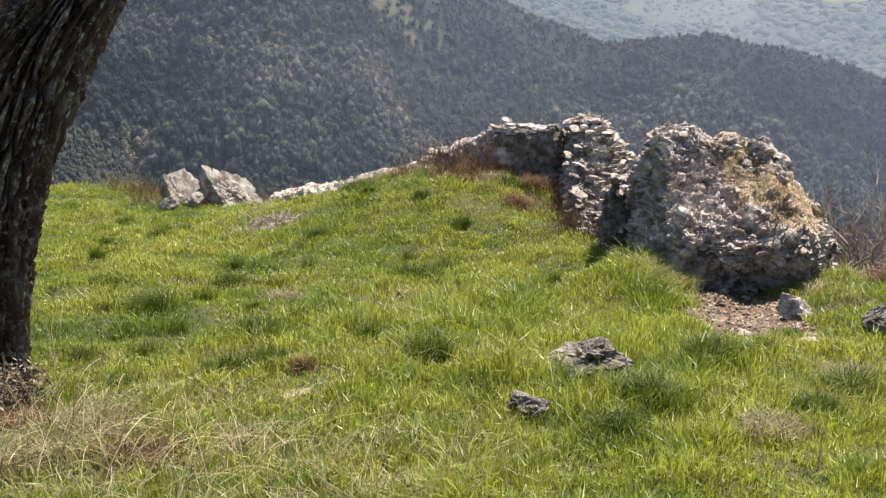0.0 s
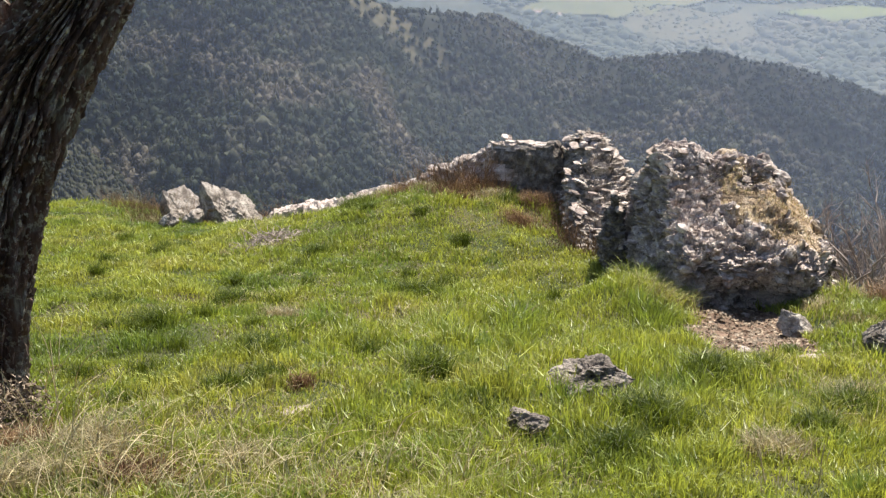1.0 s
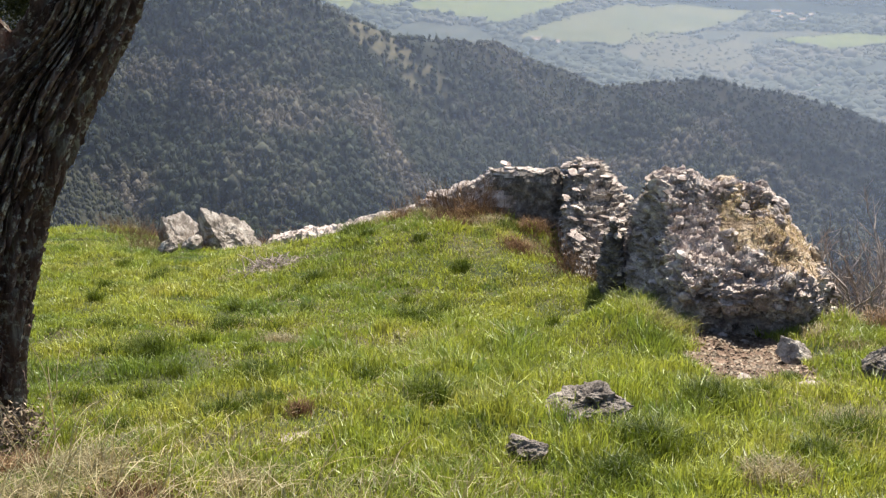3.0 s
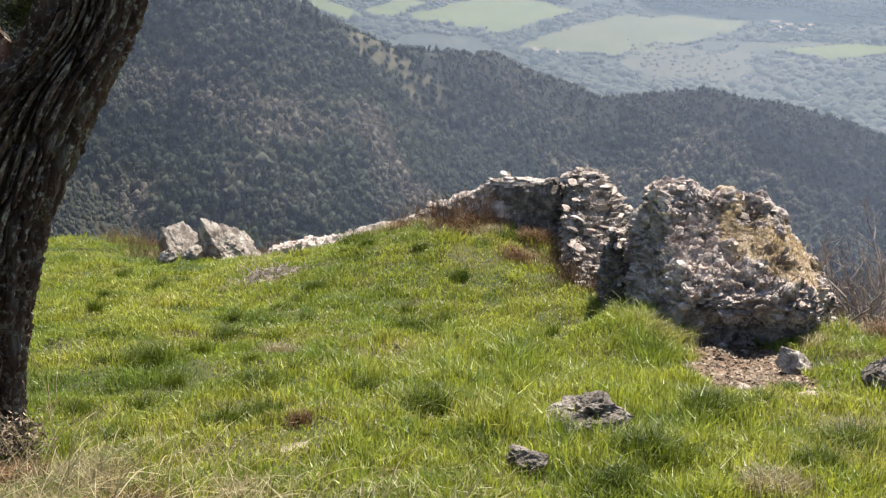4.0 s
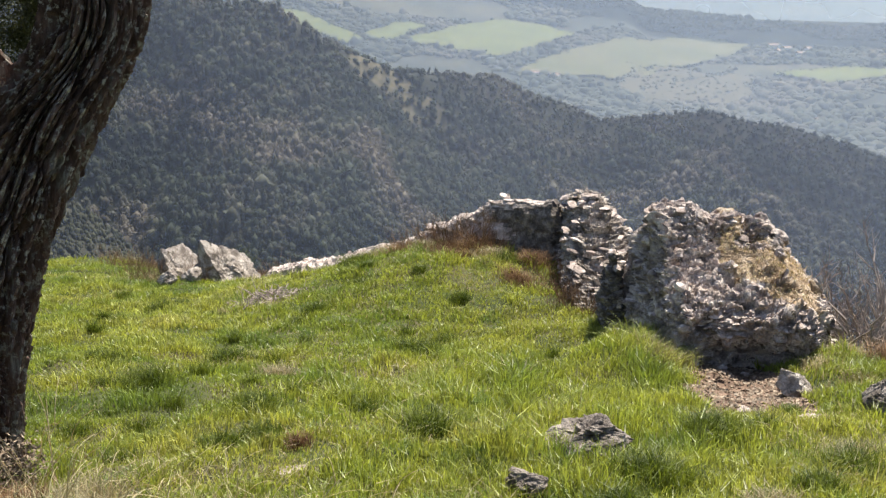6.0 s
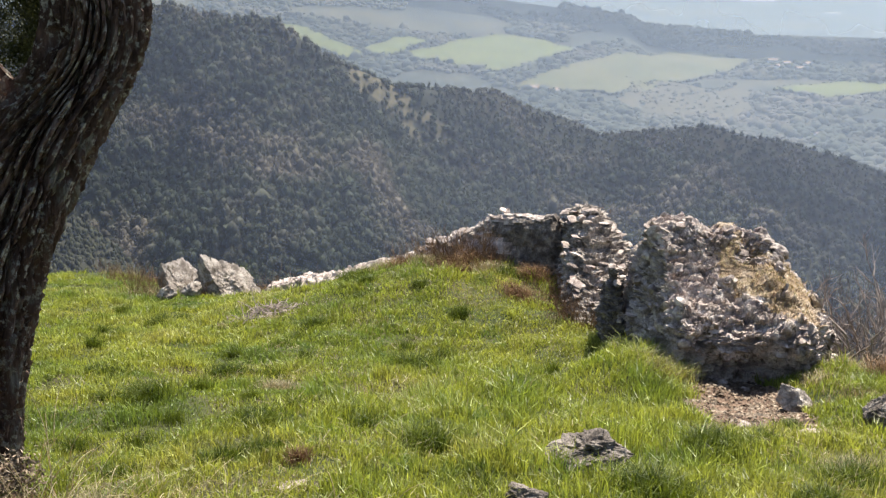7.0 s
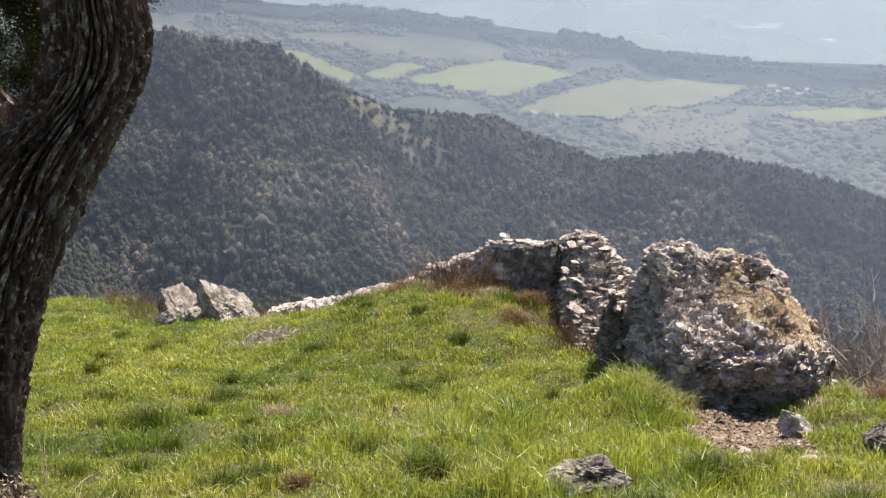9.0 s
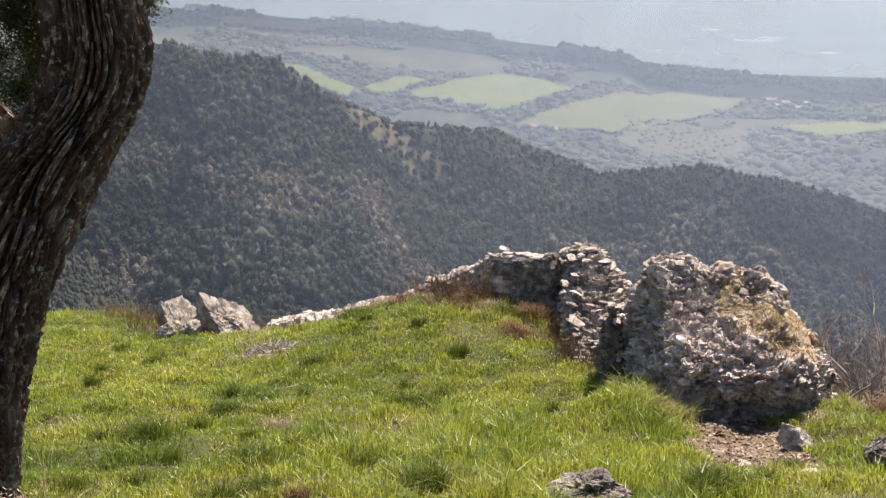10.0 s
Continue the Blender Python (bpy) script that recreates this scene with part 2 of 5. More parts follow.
RUBBLE_GREY = surface("grey_rubble_stone", ((0.3, (0.17, 0.135, 0.118)), (0.5, (0.35, 0.29, 0.255)), (0.7, (0.58, 0.5, 0.45))), 9, 60, 0.92, 0.8, 110, 0.008, "island", 0.45, spots=(9, 0.54, 0.65, (0.11, 0.09, 0.07)))
TURF_SOIL = surface("turf_soil", ((0.3, (0.2, 0.14, 0.09)), (0.5, (0.36, 0.265, 0.175)), (0.7, (0.56, 0.46, 0.36))), 7, 60, 0.95, 0.8, 90, 0.02)
RUBBLE = surface("rubble_stone", ((0.3, (0.21, 0.165, 0.148)), (0.5, (0.4, 0.33, 0.3)), (0.7, (0.62, 0.54, 0.5))), 9, 60, 0.92, 0.8, 110, 0.01, "object", 0.25, spots=(12, 0.58, 0.68, (0.15, 0.125, 0.095)))
GRASS = surface("grass_blade", ((0.25, (0.155, 0.212, 0.048)), (0.45, (0.25, 0.292, 0.062)), (0.6, (0.29, 0.32, 0.076)), (0.8, (0.325, 0.33, 0.1))), 0.6, 6.0, 0.44, random_by="island", vary=0.6, spots=(3.0, 0.54, 0.68, (0.1, 0.165, 0.045)), through_light=(0.37, (1.58, 1.48, 0.8)), shine=0.38, detail=2)
TUFT = surface("tuft_blade", ((0.35, (0.062, 0.09, 0.016)), (0.65, (0.118, 0.148, 0.028))), 5, 20, 0.45, random_by="island", vary=0.5, through_light=(0.4, (1.45, 1.4, 0.6)), shine=0.2)
STRAW = surface("dry_blade", ((0.35, (0.28, 0.235, 0.13)), (0.65, (0.45, 0.4, 0.255))), 4, 20, 0.6, random_by="island", vary=0.45, through_light=(0.35, (1.2, 1.1, 0.9)))
TURF = surface("dry_turf", ((0.35, (0.25, 0.19, 0.08)), (0.5, (0.4, 0.3, 0.15)), (0.65, (0.53, 0.42, 0.25))), 5, 25, 0.8, random_by="island", vary=0.4, through_light=(0.35, (1.3, 1.15, 0.8)))
STALK = surface("bleached_stalk", ((0.35, (0.5, 0.43, 0.25)), (0.65, (0.7, 0.62, 0.4))), 6, 30, 0.6, random_by="island", vary=0.2, through_light=(0.4, (1.2, 1.1, 0.9)))
BROWN = surface("dead_stem", ((0.35, (0.15, 0.085, 0.05)), (0.65, (0.31, 0.2, 0.115))), 6, 30, 0.8, random_by="island", vary=0.4, through_light=(0.2, (1.2, 1.1, 0.9)))
BARK = surface("bark", ((0.3, (0.048, 0.028, 0.022)), (0.44, (0.108, 0.063, 0.047)), (0.56, (0.15, 0.098, 0.08)), (0.64, (0.165, 0.135, 0.113)), (0.74, (0.29, 0.265, 0.225))), 13, 60, 0.95, 0.8, 90, 0.01, squash=(1, 1, 0.2), spots=(22, 0.54, 0.62, (0.36, 0.33, 0.28)))
TWIG = surface("twig", ((0.3, (0.23, 0.185, 0.165)), (0.7, (0.44, 0.37, 0.33))), 8, 40, 0.9)
BROWN_TWIG = surface("thicket_twig", ((0.3, (0.085, 0.062, 0.058)), (0.7, (0.17, 0.13, 0.118))), 6, 40, 0.9)
NEEDLE = surface("conifer_leaf", ((0.3, (0.025, 0.036, 0.012)), (0.7, (0.07, 0.075, 0.025))), 3, 20, 0.6, random_by="island", vary=0.5, through_light=(0.32, (1.4, 1.25, 0.7)))
CROWN = surface("forest_leaf", ((0.3, (0.023, 0.033, 0.022)), (0.45, (0.043, 0.053, 0.034)), (0.56, (0.072, 0.073, 0.052)), (0.68, (0.12, 0.105, 0.084))), 0.013, 0.5, 0.9, random_by="island", vary=0.42, through_light=(0.3, (1.1, 1.1, 0.9)), detail=6)
CROWN_FAR = surface("distant_leaf", ((0.3, (0.026, 0.034, 0.023)), (0.5, (0.046, 0.052, 0.035)), (0.7, (0.085, 0.076, 0.058))), 0.006, None, 0.9, random_by="island", vary=0.08, detail=3)
BUSH = surface("scrub_leaf", ((0.3, (0.03, 0.035, 0.02)), (0.5, (0.052, 0.055, 0.03)), (0.7, (0.085, 0.08, 0.05))), 0.05, 0.8, 0.9, random_by="island", vary=0.4, through_light=(0.3, (1.1, 1.1, 0.9)))
IVY = surface("ground_leaf", ((0.3, (0.09, 0.065, 0.045)), (0.5, (0.2, 0.145, 0.10)), (0.7, (0.36, 0.29, 0.22))), 12, 50, 0.7, random_by="island", vary=0.5)
WALLWASH = surface("render_wall", ((0.3, (0.6, 0.56, 0.5)), (0.7, (0.78, 0.75, 0.7))), 0.3, 1.5, 0.9)
ROOF = surface("roof_tile", ((0.3, (0.2, 0.14, 0.11)), (0.7, (0.3, 0.22, 0.17))), 0.4, 2, 0.9)
HAZE_NEAR = veil_material("haze_tint_thin", 0.108, (0.362, 0.438, 0.63), -105, -10, 0.42)
HAZE_MID = veil_material("haze_tint_valley", 0.25, (0.282, 0.352, 0.447), -300, 0)
HAZE_FAR = veil_material("haze_tint_plain", 0.60, (0.286, 0.352, 0.413), -400, 300)

# ---- ground sheet ----
def clearing(x, y, size):
    """The dry grassy clearing high on the wooded spur."""
    return ((x + 58) / (44 * size)) ** 2 + ((y - 785) / (30 * size)) ** 2 + 1.1 * vnoise(x / 9, y / 9, seed=46) < 1


rad = np.concatenate([np.linspace(0.01, 3, 14, endpoint=False), np.linspace(3, 20, 230, endpoint=False), np.geomspace(20, 500, 90, endpoint=False), np.linspace(500, 1060, 100, endpoint=False), np.geomspace(1060, 4900, 110)])
azs = np.radians(np.concatenate([np.linspace(-27, 27, 270, endpoint=False), np.linspace(27, 333, 80, endpoint=False)]))
RR, AA = np.meshgrid(rad, azs, indexing="ij")
GX, GY = RR * np.sin(AA), RR * np.cos(AA)
GX[0], GY[0] = 0.07, -0.11
gv = np.stack([GX, GY, land(GX, GY)], -1)
gf = grid_faces(len(rad), len(azs))[:, ::-1]
me = mesh_of("ground", gv, gf, SOIL, True)
for m in (SCRUB, FARM, PATH, DRYHILL):
    me.materials.append(m)
fr = rad[np.repeat(np.arange(len(rad) - 1), len(azs))]
cx, cy = GX[:-1].ravel(), GY[:-1].ravel()
on_path = ((cx - 2.08) / 0.38) ** 4 + ((cy - 8.15) / 1.05) ** 4 + 0.5 * vnoise(cx * 4, cy * 4, seed=3) < 1
me.polygons.foreach_set("material_index", np.where(fr > 1120, 2, np.where(clearing(cx, cy, 1.0), 4, np.where(fr > 28, 1, np.where(on_path, 3, 0)))).astype(np.int32))
tagged(new("ground", me), "grassy hillside soil falling away to a wooded valley", "ground", kind="structure")


# ---- distance: tinted haze sheets, woods, fields, houses ----
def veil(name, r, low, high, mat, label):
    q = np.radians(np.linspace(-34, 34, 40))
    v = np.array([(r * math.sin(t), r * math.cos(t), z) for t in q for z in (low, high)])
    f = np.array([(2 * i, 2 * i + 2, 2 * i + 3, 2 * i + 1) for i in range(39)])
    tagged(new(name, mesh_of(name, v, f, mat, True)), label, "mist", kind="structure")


# added sheets whose tint paints the haze of the distance
veil("mist_over_gorge", 300, -500, 120, HAZE_NEAR, "sheet tinted bluish to paint thin haze over the gorge")
veil("mist_behind_spur", 1110, -500, 260, HAZE_MID, "sheet tinted pale blue to paint haze behind the wooded spur")
veil("mist_over_plain", 2420, -500, 500, HAZE_FAR, "sheet tinted whitish to paint haze over the far plain")


ICO = bmesh.new()
bmesh.ops.create_icosphere(ICO, subdivisions=1, radius=1)
ICO_V, ICO_F = np.array([v.co for v in ICO.verts]), np.array([[v.index for v in f.verts] for f in ICO.faces])
ICO.free()


def crown_shape(seed, sprays=8):
    """A tree crown: a lumpy, upward-tapering body with leaf sprays round it, one unit wide and high, base at zero."""
    rng = np.random.default_rng(seed)
    lump = 1 + 0.34 * vnoise(ICO_V[:, 0] * 2.1 + seed * 7, ICO_V[:, 1] * 2.1, ICO_V[:, 2] * 2.1, seed) + 0.1 * rng.uniform(-1, 1, len(ICO_V))
    body = ICO_V * lump[:, None] * np.array([0.4, 0.4, 0.45])
    body[:, :2] *= 1.0 - 0.25 * np.clip(body[:, 2:3], -0.3, 0.5)
    body[:, 2] += 0.48
    vs, fs = list(body), [list(f) for f in ICO_F if ICO_V[f, 2].mean() > -0.45]
    for k in range(sprays):
        d = rng.normal(size=3)
        d /= np.linalg.norm(d)
        c = np.array([0, 0, 0.5]) + d * np.array([0.42, 0.42, 0.5]) * rng.uniform(0.75, 1.0)
        w = rng.uniform(0.09, 0.2)
        n = len(vs)
        vs += [c + w * np.clip(rng.normal(size=3), -1.1, 1.1), c + w * np.clip(rng.normal(size=3), -1.1, 1.1), c + d * w]
        fs.append([n, n + 1, n + 2])
    return np.array(vs), np.array(fs)


CROWNS = [crown_shape(s, 34) for s in range(7)]
FAR_CROWNS = [crown_shape(s, 5) for s in range(7)]


def wood(name, px, py, width, height, mat, label, seed, sink=1.2, shapes=CROWNS):
    """Many crowns on the land, joined."""
    rng = np.random.default_rng(seed)
    z = land(px, py)
    which = rng.integers(0, len(shapes), len(px))
    vs, fs, base = [], [], 0
    for k, (cv, cf) in enumerate(shapes):
        i = np.nonzero(which == k)[0]
        if not len(i):
            continue
        q = rng.uniform(0, 2 * np.pi, len(i))
        c, s = np.cos(q)[:, None], np.sin(q)[:, None]
        X = (cv[None, :, 0] * c - cv[None, :, 1] * s) * width[i][:, None] + px[i][:, None]
        Y = (cv[None, :, 0] * s + cv[None, :, 1] * c) * width[i][:, None] + py[i][:, None]
        Z = cv[None, :, 2] * height[i][:, None] + z[i][:, None] - sink
        vs.append(np.stack([X, Y, Z], -1).reshape(-1, 3))
        fs.append((cf[None] + (np.arange(len(i)) * len(cv))[:, None, None] + base).reshape(-1, 3))
        base += len(i) * len(cv)
    tagged(new(name, mesh_of(name, np.concatenate(vs), np.concatenate(fs), mat, True)), label, "forest", kind="stuff")


def scatter(n, az0, az1, r0, r1, seed):
    """Evenly strewn places in a sector of the land, each a little off its grid place."""
    rng = np.random.default_rng(seed)
    rows = int(math.sqrt(n * (r1 - r0) / (radians(az1 - az0) * (r0 + r1) / 2)))
    i = np.arange(n)
    u = (i % rows + rng.uniform(-0.35, 1.35, n)) / rows
    v = (i // rows + rng.uniform(-0.35, 1.35, n)) / math.ceil(n / rows)
    az, r = np.radians(az0 + (az1 - az0) * v), np.sqrt(r0 * r0 + (r1 * r1 - r0 * r0) * np.clip(u, 0, 1))
    return r * np.sin(az), r * np.cos(az), rng


x, y, rng = scatter(17000, -21, 22.5, 545, 1030, 31)
more = scatter(4200, -21, 1, 690, 930, 30)
lower = scatter(2600, -16, 10, 545, 700, 28)
fold = scatter(2200, 1, 14, 690, 960, 27)
x, y = np.concatenate([x, more[0], lower[0], fold[0]]), np.concatenate([y, more[1], lower[1], fold[1]])
ok = (land(x, y) > -0.5 * np.hypot(x, y) + 2) & (~clearing(x, y, 1.15) | (rng.random(len(x)) < 0.4))
x, y = x[ok], y[ok]
slim = rng.random(len(x)) < 0.22
size = np.exp(rng.normal(0, 0.2, len(x))) * (1 + 0.28 * vnoise(x / 30, y / 30, seed=48)) * (1 - 0.35 * step(np.hypot(x, y) - np.where(np.degrees(np.arctan2(x, y)) < 8.5, 820 + 60 * np.sin(np.degrees(np.arctan2(x, y)) * 0.25), 1000), -50, 0))
w = np.where(slim, rng.uniform(2.8, 3.8, len(x)), rng.uniform(4.4, 7.0, len(x))) * size
h = np.where(slim, rng.uniform(6, 8.5, len(x)), rng.uniform(4.2, 7.0, len(x))) * size
wood("forest", x, y, w, h, CROWN, "dense grey-green winter woodland on the opposite hillside", 32)
x, y, rng = scatter(4200, -22, -12, 300, 435, 33)
wood("forest_nearer_slope", x, y, rng.uniform(1.4, 3.2, len(x)), rng.uniform(1.8, 3.8, len(x)), BUSH, "green scrubby woodland on the nearer slope", 34, shapes=FAR_CROWNS)
PLOTS = ((-5.8, 1720, 228, 46, -59), (2.6, 1738, 275, 150, 58), (-2.2, 1712, 120, 50, 69), (9.8, 1765, 620, 140, 60), (18.2, 1700, 163, 90, 27), (11.5, 1520, 250, 130, 69), (-8.1, 2185, 160, 100, 14))


def in_field(x, y):
    hit = np.zeros(len(x), bool)
    for az, r, wide, deep, turn in PLOTS:
        dx, dy = x - r * math.sin(radians(az)), y - r * math.cos(radians(az))
        c, s = math.cos(radians(turn)), math.sin(radians(turn))
        hit |= (np.abs(dx * c + dy * s) < wide * 0.52) & (np.abs(dy * c - dx * s) < deep * 0.52)
    return hit


x, y, rng = scatter(15000, -16, 22, 1120, 2390, 35)
more = scatter(5000, -8, 22, 1150, 1500, 29)
x, y = np.concatenate([x, more[0]]), np.concatenate([y, more[1]])
r = np.hypot(x, y)
ok = (fbm(x / 150, y / 150, octaves=3, seed=44) > np.where(r < 1440, -1.0, np.where(r > 2150, 0.0, 0.05))) & ~in_field(x, y)
x, y, r = x[ok], y[ok], r[ok]
tall = np.where((rng.random(len(x)) < 0.12) | ((r > 2200) & (vnoise(x / 60, y / 60, seed=47) > 0.15)), 1.8, 1.0)
wood("valley_woods", x, y, rng.uniform(10, 20, len(x)) * np.sqrt(tall), rng.uniform(4, 8, len(x)) * tall, CROWN_FAR, "hazy grey-green copses and woods in the valley", 36, shapes=FAR_CROWNS)


HEDGES = []


def field(az, r, wide, deep, turn, mat, seed, label):
    """A sown field, a sheet just over the land, with an uneven rounded border."""
    cx, cy = r * math.sin(radians(az)), r * math.cos(radians(az))
    q = np.arange(48) * 2 * np.pi / 48
    rr = 1 / (np.abs(np.cos(q)) ** 8 + np.abs(np.sin(q)) ** 8) ** (1 / 8) * (1 + 0.22 * vnoise(np.cos(q) * 2 + seed, np.sin(q) * 2, seed=seed))
    k = np.linspace(0.02, 1, 14)
    U = k[:, None] * rr * np.cos(q) * wide / 2
    V = k[:, None] * rr * np.sin(q) * deep / 2
    c, s = math.cos(radians(turn)), math.sin(radians(turn))
    X, Y = cx + U * c - V * s, cy + U * s + V * c
    v = np.stack([X, Y, land(X, Y) + (3.0 if r > 1000 else 0.8)], -1)
    tagged(new("field", mesh_of("field", v, grid_faces(14, 48)[:, ::-1], mat, True)), label, "field", kind="structure")
    HEDGES.append(np.stack([X[-1], Y[-1]], -1))


KINDS = ((FIELD, "bright green sown field beside the wood"), (FIELD, "bright green sown field in the valley"), (FIELD, "small pale green field"), (FIELD_DRY, "pale yellow-green field in the valley"), (FIELD, "pale green strip of field"), (OLIVE, "dry olive terraces in the valley"), (OLIVE, "bare brownish hilltop pasture"))
for k, (plot, (mat, label)) in enumerate(zip(PLOTS, KINDS)):
    field(*plot, mat, k + 1, label)

rng = np.random.default_rng(39)
hx, hy = [], []
for ring in HEDGES:
    for p, q in zip(ring, np.roll(ring, -1, 0)):
        if rng.random() < 0.7:
            for u in np.arange(0, 1, 7 / max(7, np.linalg.norm(q - p))):
                hx.append(p[0] + (q[0] - p[0]) * u + rng.normal() * 3)
                hy.append(p[1] + (q[1] - p[1]) * u + rng.normal() * 3)
for az0, ra, az1, rb in ((1.7, 1545, 12.5, 2160), (9.2, 1440, 13.6, 1720), (-6, 1610, 1.2, 1560), (13.5, 1640, 20, 1610), (10, 2120, 20, 1850)):
    a, b = Vector((ra * math.sin(radians(az0)), ra * math.cos(radians(az0)))), Vector((rb * math.sin(radians(az1)), rb * math.cos(radians(az1))))
    for u in np.arange(0, 1, 4 / (b - a).length):
        bow = 14 * math.sin(7 * u + az0)
        hx.append(a.x + (b.x - a.x) * u + bow + rng.normal() * 3)
        hy.append(a.y + (b.y - a.y) * u + rng.normal() * 4)
ox, oy = np.meshgrid(np.arange(-60, 61, 13.0), np.arange(-120, 121, 13.0))
hx += list(1520 * math.sin(radians(11.5)) + ox.ravel() + rng.normal(size=ox.size) * 3)
hy += list(1520 * math.cos(radians(11.5)) + oy.ravel() + rng.normal(size=ox.size) * 3)
hx, hy = np.array(hx), np.array(hy)
wood("hedgerow", hx, hy, rng.uniform(5, 10, len(hx)), rng.uniform(4, 8, len(hx)), CROWN_FAR, "hedgerow trees round the valley fields", 38, shapes=FAR_CROWNS)


def house(az, r, w, d, h, turn):
    x, y = r * math.sin(radians(az)), r * math.cos(radians(az))
    ob = thing("farmhouse", x, y, ground_z(x, y), "pale distant farmhouse with a tiled roof", "house", "distant farmhouses")
    ob.rotation_euler = (0, 0, radians(turn))
    bm = bmesh.new()
    bmesh.ops.create_cube(bm, size=1, matrix=Matrix.Translation((0, 0, h / 2)) @ Matrix.Diagonal((w, d, h, 1)))
    me = bpy.data.meshes.new("wall")
    bm.to_mesh(me)
    me.materials.append(WALLWASH)
    part("wall", me, ob)
    e = 0.6
    v = [(-w / 2 - e, -d / 2 - e, h), (w / 2 + e, -d / 2 - e, h), (w / 2 + e, d / 2 + e, h), (-w / 2 - e, d / 2 + e, h), (-w / 2 - e, 0, h + d * 0.3), (w / 2 + e, 0, h + d * 0.3)]
    me = bpy.data.meshes.new("roof")
    me.from_pydata(v, [], [(0, 1, 5, 4), (2, 3, 4, 5), (1, 2, 5), (3, 0, 4), (3, 2, 1, 0)])
    me.materials.append(ROOF)
    part("roof", me, ob, "brown tiled roof")


for args in ((-11.4, 2280, 26, 12, 11, 10), (-10.9, 2290, 12, 10, 8, 40), (-5.0, 2290, 14, 10, 7, 0), (-3.1, 2290, 14, 9, 6, 15), (4.4, 1475, 16, 9, 6, 5), (5.2, 1466, 12, 8, 6, 30), (15.1, 1960, 14, 9, 7, 0), (15.7, 1930, 12, 8, 7, 20), (15.3, 1900, 12, 8, 6, 60), (16.3, 1880, 11, 8, 6, 10), (16.6, 1940, 10, 8, 6, 35), (17.4, 1330, 9, 7, 5, 12)):
    house(*args)

# ---- ruined walls ----
STONES = []
for s in range(8):
    bm = bmesh.new()
    bmesh.ops.create_cube(bm, size=1)
    bmesh.ops.bevel(bm, geom=bm.edges[:], offset=0.24, segments=1, affect="EDGES")
    rs = random.Random(s)
    for v in bm.verts:
        v.co += Vector((rs.uniform(-1, 1), rs.uniform(-1, 1), rs.uniform(-1, 1))) * 0.15
    me = bpy.data.meshes.new("stone")
    bm.to_mesh(me)
    me.materials.append(RUBBLE)
    STONES.append(me)


def weather(V, big, proud, seed, size=9.0, bed=0.11):
    """Broken rubble masonry: lumps, then single stones standing proud or fallen out, with open joints."""
    n = grid_normals(V)
    x, y, z = V[..., 0], V[..., 1], V[..., 2]
    d = big * fbm(x * 2.2, y * 2.2, z * 2.2, 3, seed)
    course = (z + 0.05 * fbm(x * 1.7, y * 1.7, z * 1.7, 2, seed + 4) + 0.012 * vnoise(x * 7, y * 7, z * 7, seed + 5)) / bed
    f = course - np.floor(course)
    d = d + proud * 0.65 * (f - 0.5) * (0.6 + 0.8 * hash3(np.floor(course), np.floor(x * 2.5), np.floor(y * 2.5), seed))
    wx, wy, wz = x + 0.02 * vnoise(x * 9, y * 9, z * 9, seed + 1), y + 0.02 * vnoise(x * 9, y * 9, z * 9, seed + 2), z + 0.015 * vnoise(x * 9, y * 9, z * 9, seed + 3)
    r1, t1, h1, e1 = cells(wx * size, wy * size, wz * size * 1.9, seed + 20)
    r2, t2, h2, e2 = cells(wx * size * 2.3, wy * size * 2.3, wz * size * 3.6, seed + 40)
    d = d + proud * (1.5 * (r1 - 0.5) + 0.9 * t1 + 1.6 * h1 - 0.6 * np.exp(-((e1 / 0.09) ** 2)))
    d = d + proud * 0.5 * (1.3 * (r2 - 0.5) + t2 + 1.2 * h2 - 0.4 * np.exp(-((e2 / 0.12) ** 2)))
    d = d + proud * 0.25 * fbm(x * 40, y * 40, z * 55, 2, seed + 60)
    ends = np.ones(V.shape[0])
    ends[[0, -1]] = 0
    return V + n * (d * ends[:, None])[..., None]


def upright_mass(slices, nu, nv, power=3.0):
    """Rounded blocks stacked through (z, x0, x1, y0, y1), closed at top and bottom."""
    S = np.array(slices, float)
    run = np.concatenate([[0], np.cumsum(np.hypot(np.diff(S[:, 0]), np.diff(S[:, 3])))])
    at = np.linspace(0, run[-1], nu)
    zs = np.interp(at, run, S[:, 0])
    ease = np.hanning(27) / np.hanning(27).sum()
    zs = np.convolve(np.pad(zs, 13, "edge"), ease, "valid")
    cols = [np.convolve(np.pad(np.interp(at, run, S[:, k]), 13, "edge"), ease, "valid") for k in range(1, 5)]
    q = np.arange(nv) * 2 * np.pi / nv
    c, s = np.cos(q), np.sin(q)
    rr = 1 / (np.abs(c) ** power + np.abs(s) ** power) ** (1 / power)
    mx, hx, my, hy = (cols[0] + cols[1]) / 2, (cols[1] - cols[0]) / 2, (cols[2] + cols[3]) / 2, (cols[3] - cols[2]) / 2
    V = np.stack([mx[:, None] + hx[:, None] * c * rr, my[:, None] + hy[:, None] * s * rr, np.broadcast_to(zs[:, None], (nu, nv))], -1)
    cap = []
    for k in np.linspace(0.92, 0.0, 14):
        ring = V[-1].copy()
        mid = V[-1].mean(0)
        ring[:, :2] = mid[:2] + (ring[:, :2] - mid[:2]) * max(k, 0.01)
        ring[:, 2] += 0.05 * math.sqrt(1 - k * k)
        cap.append(ring)
    return np.concatenate([V, np.array(cap)])


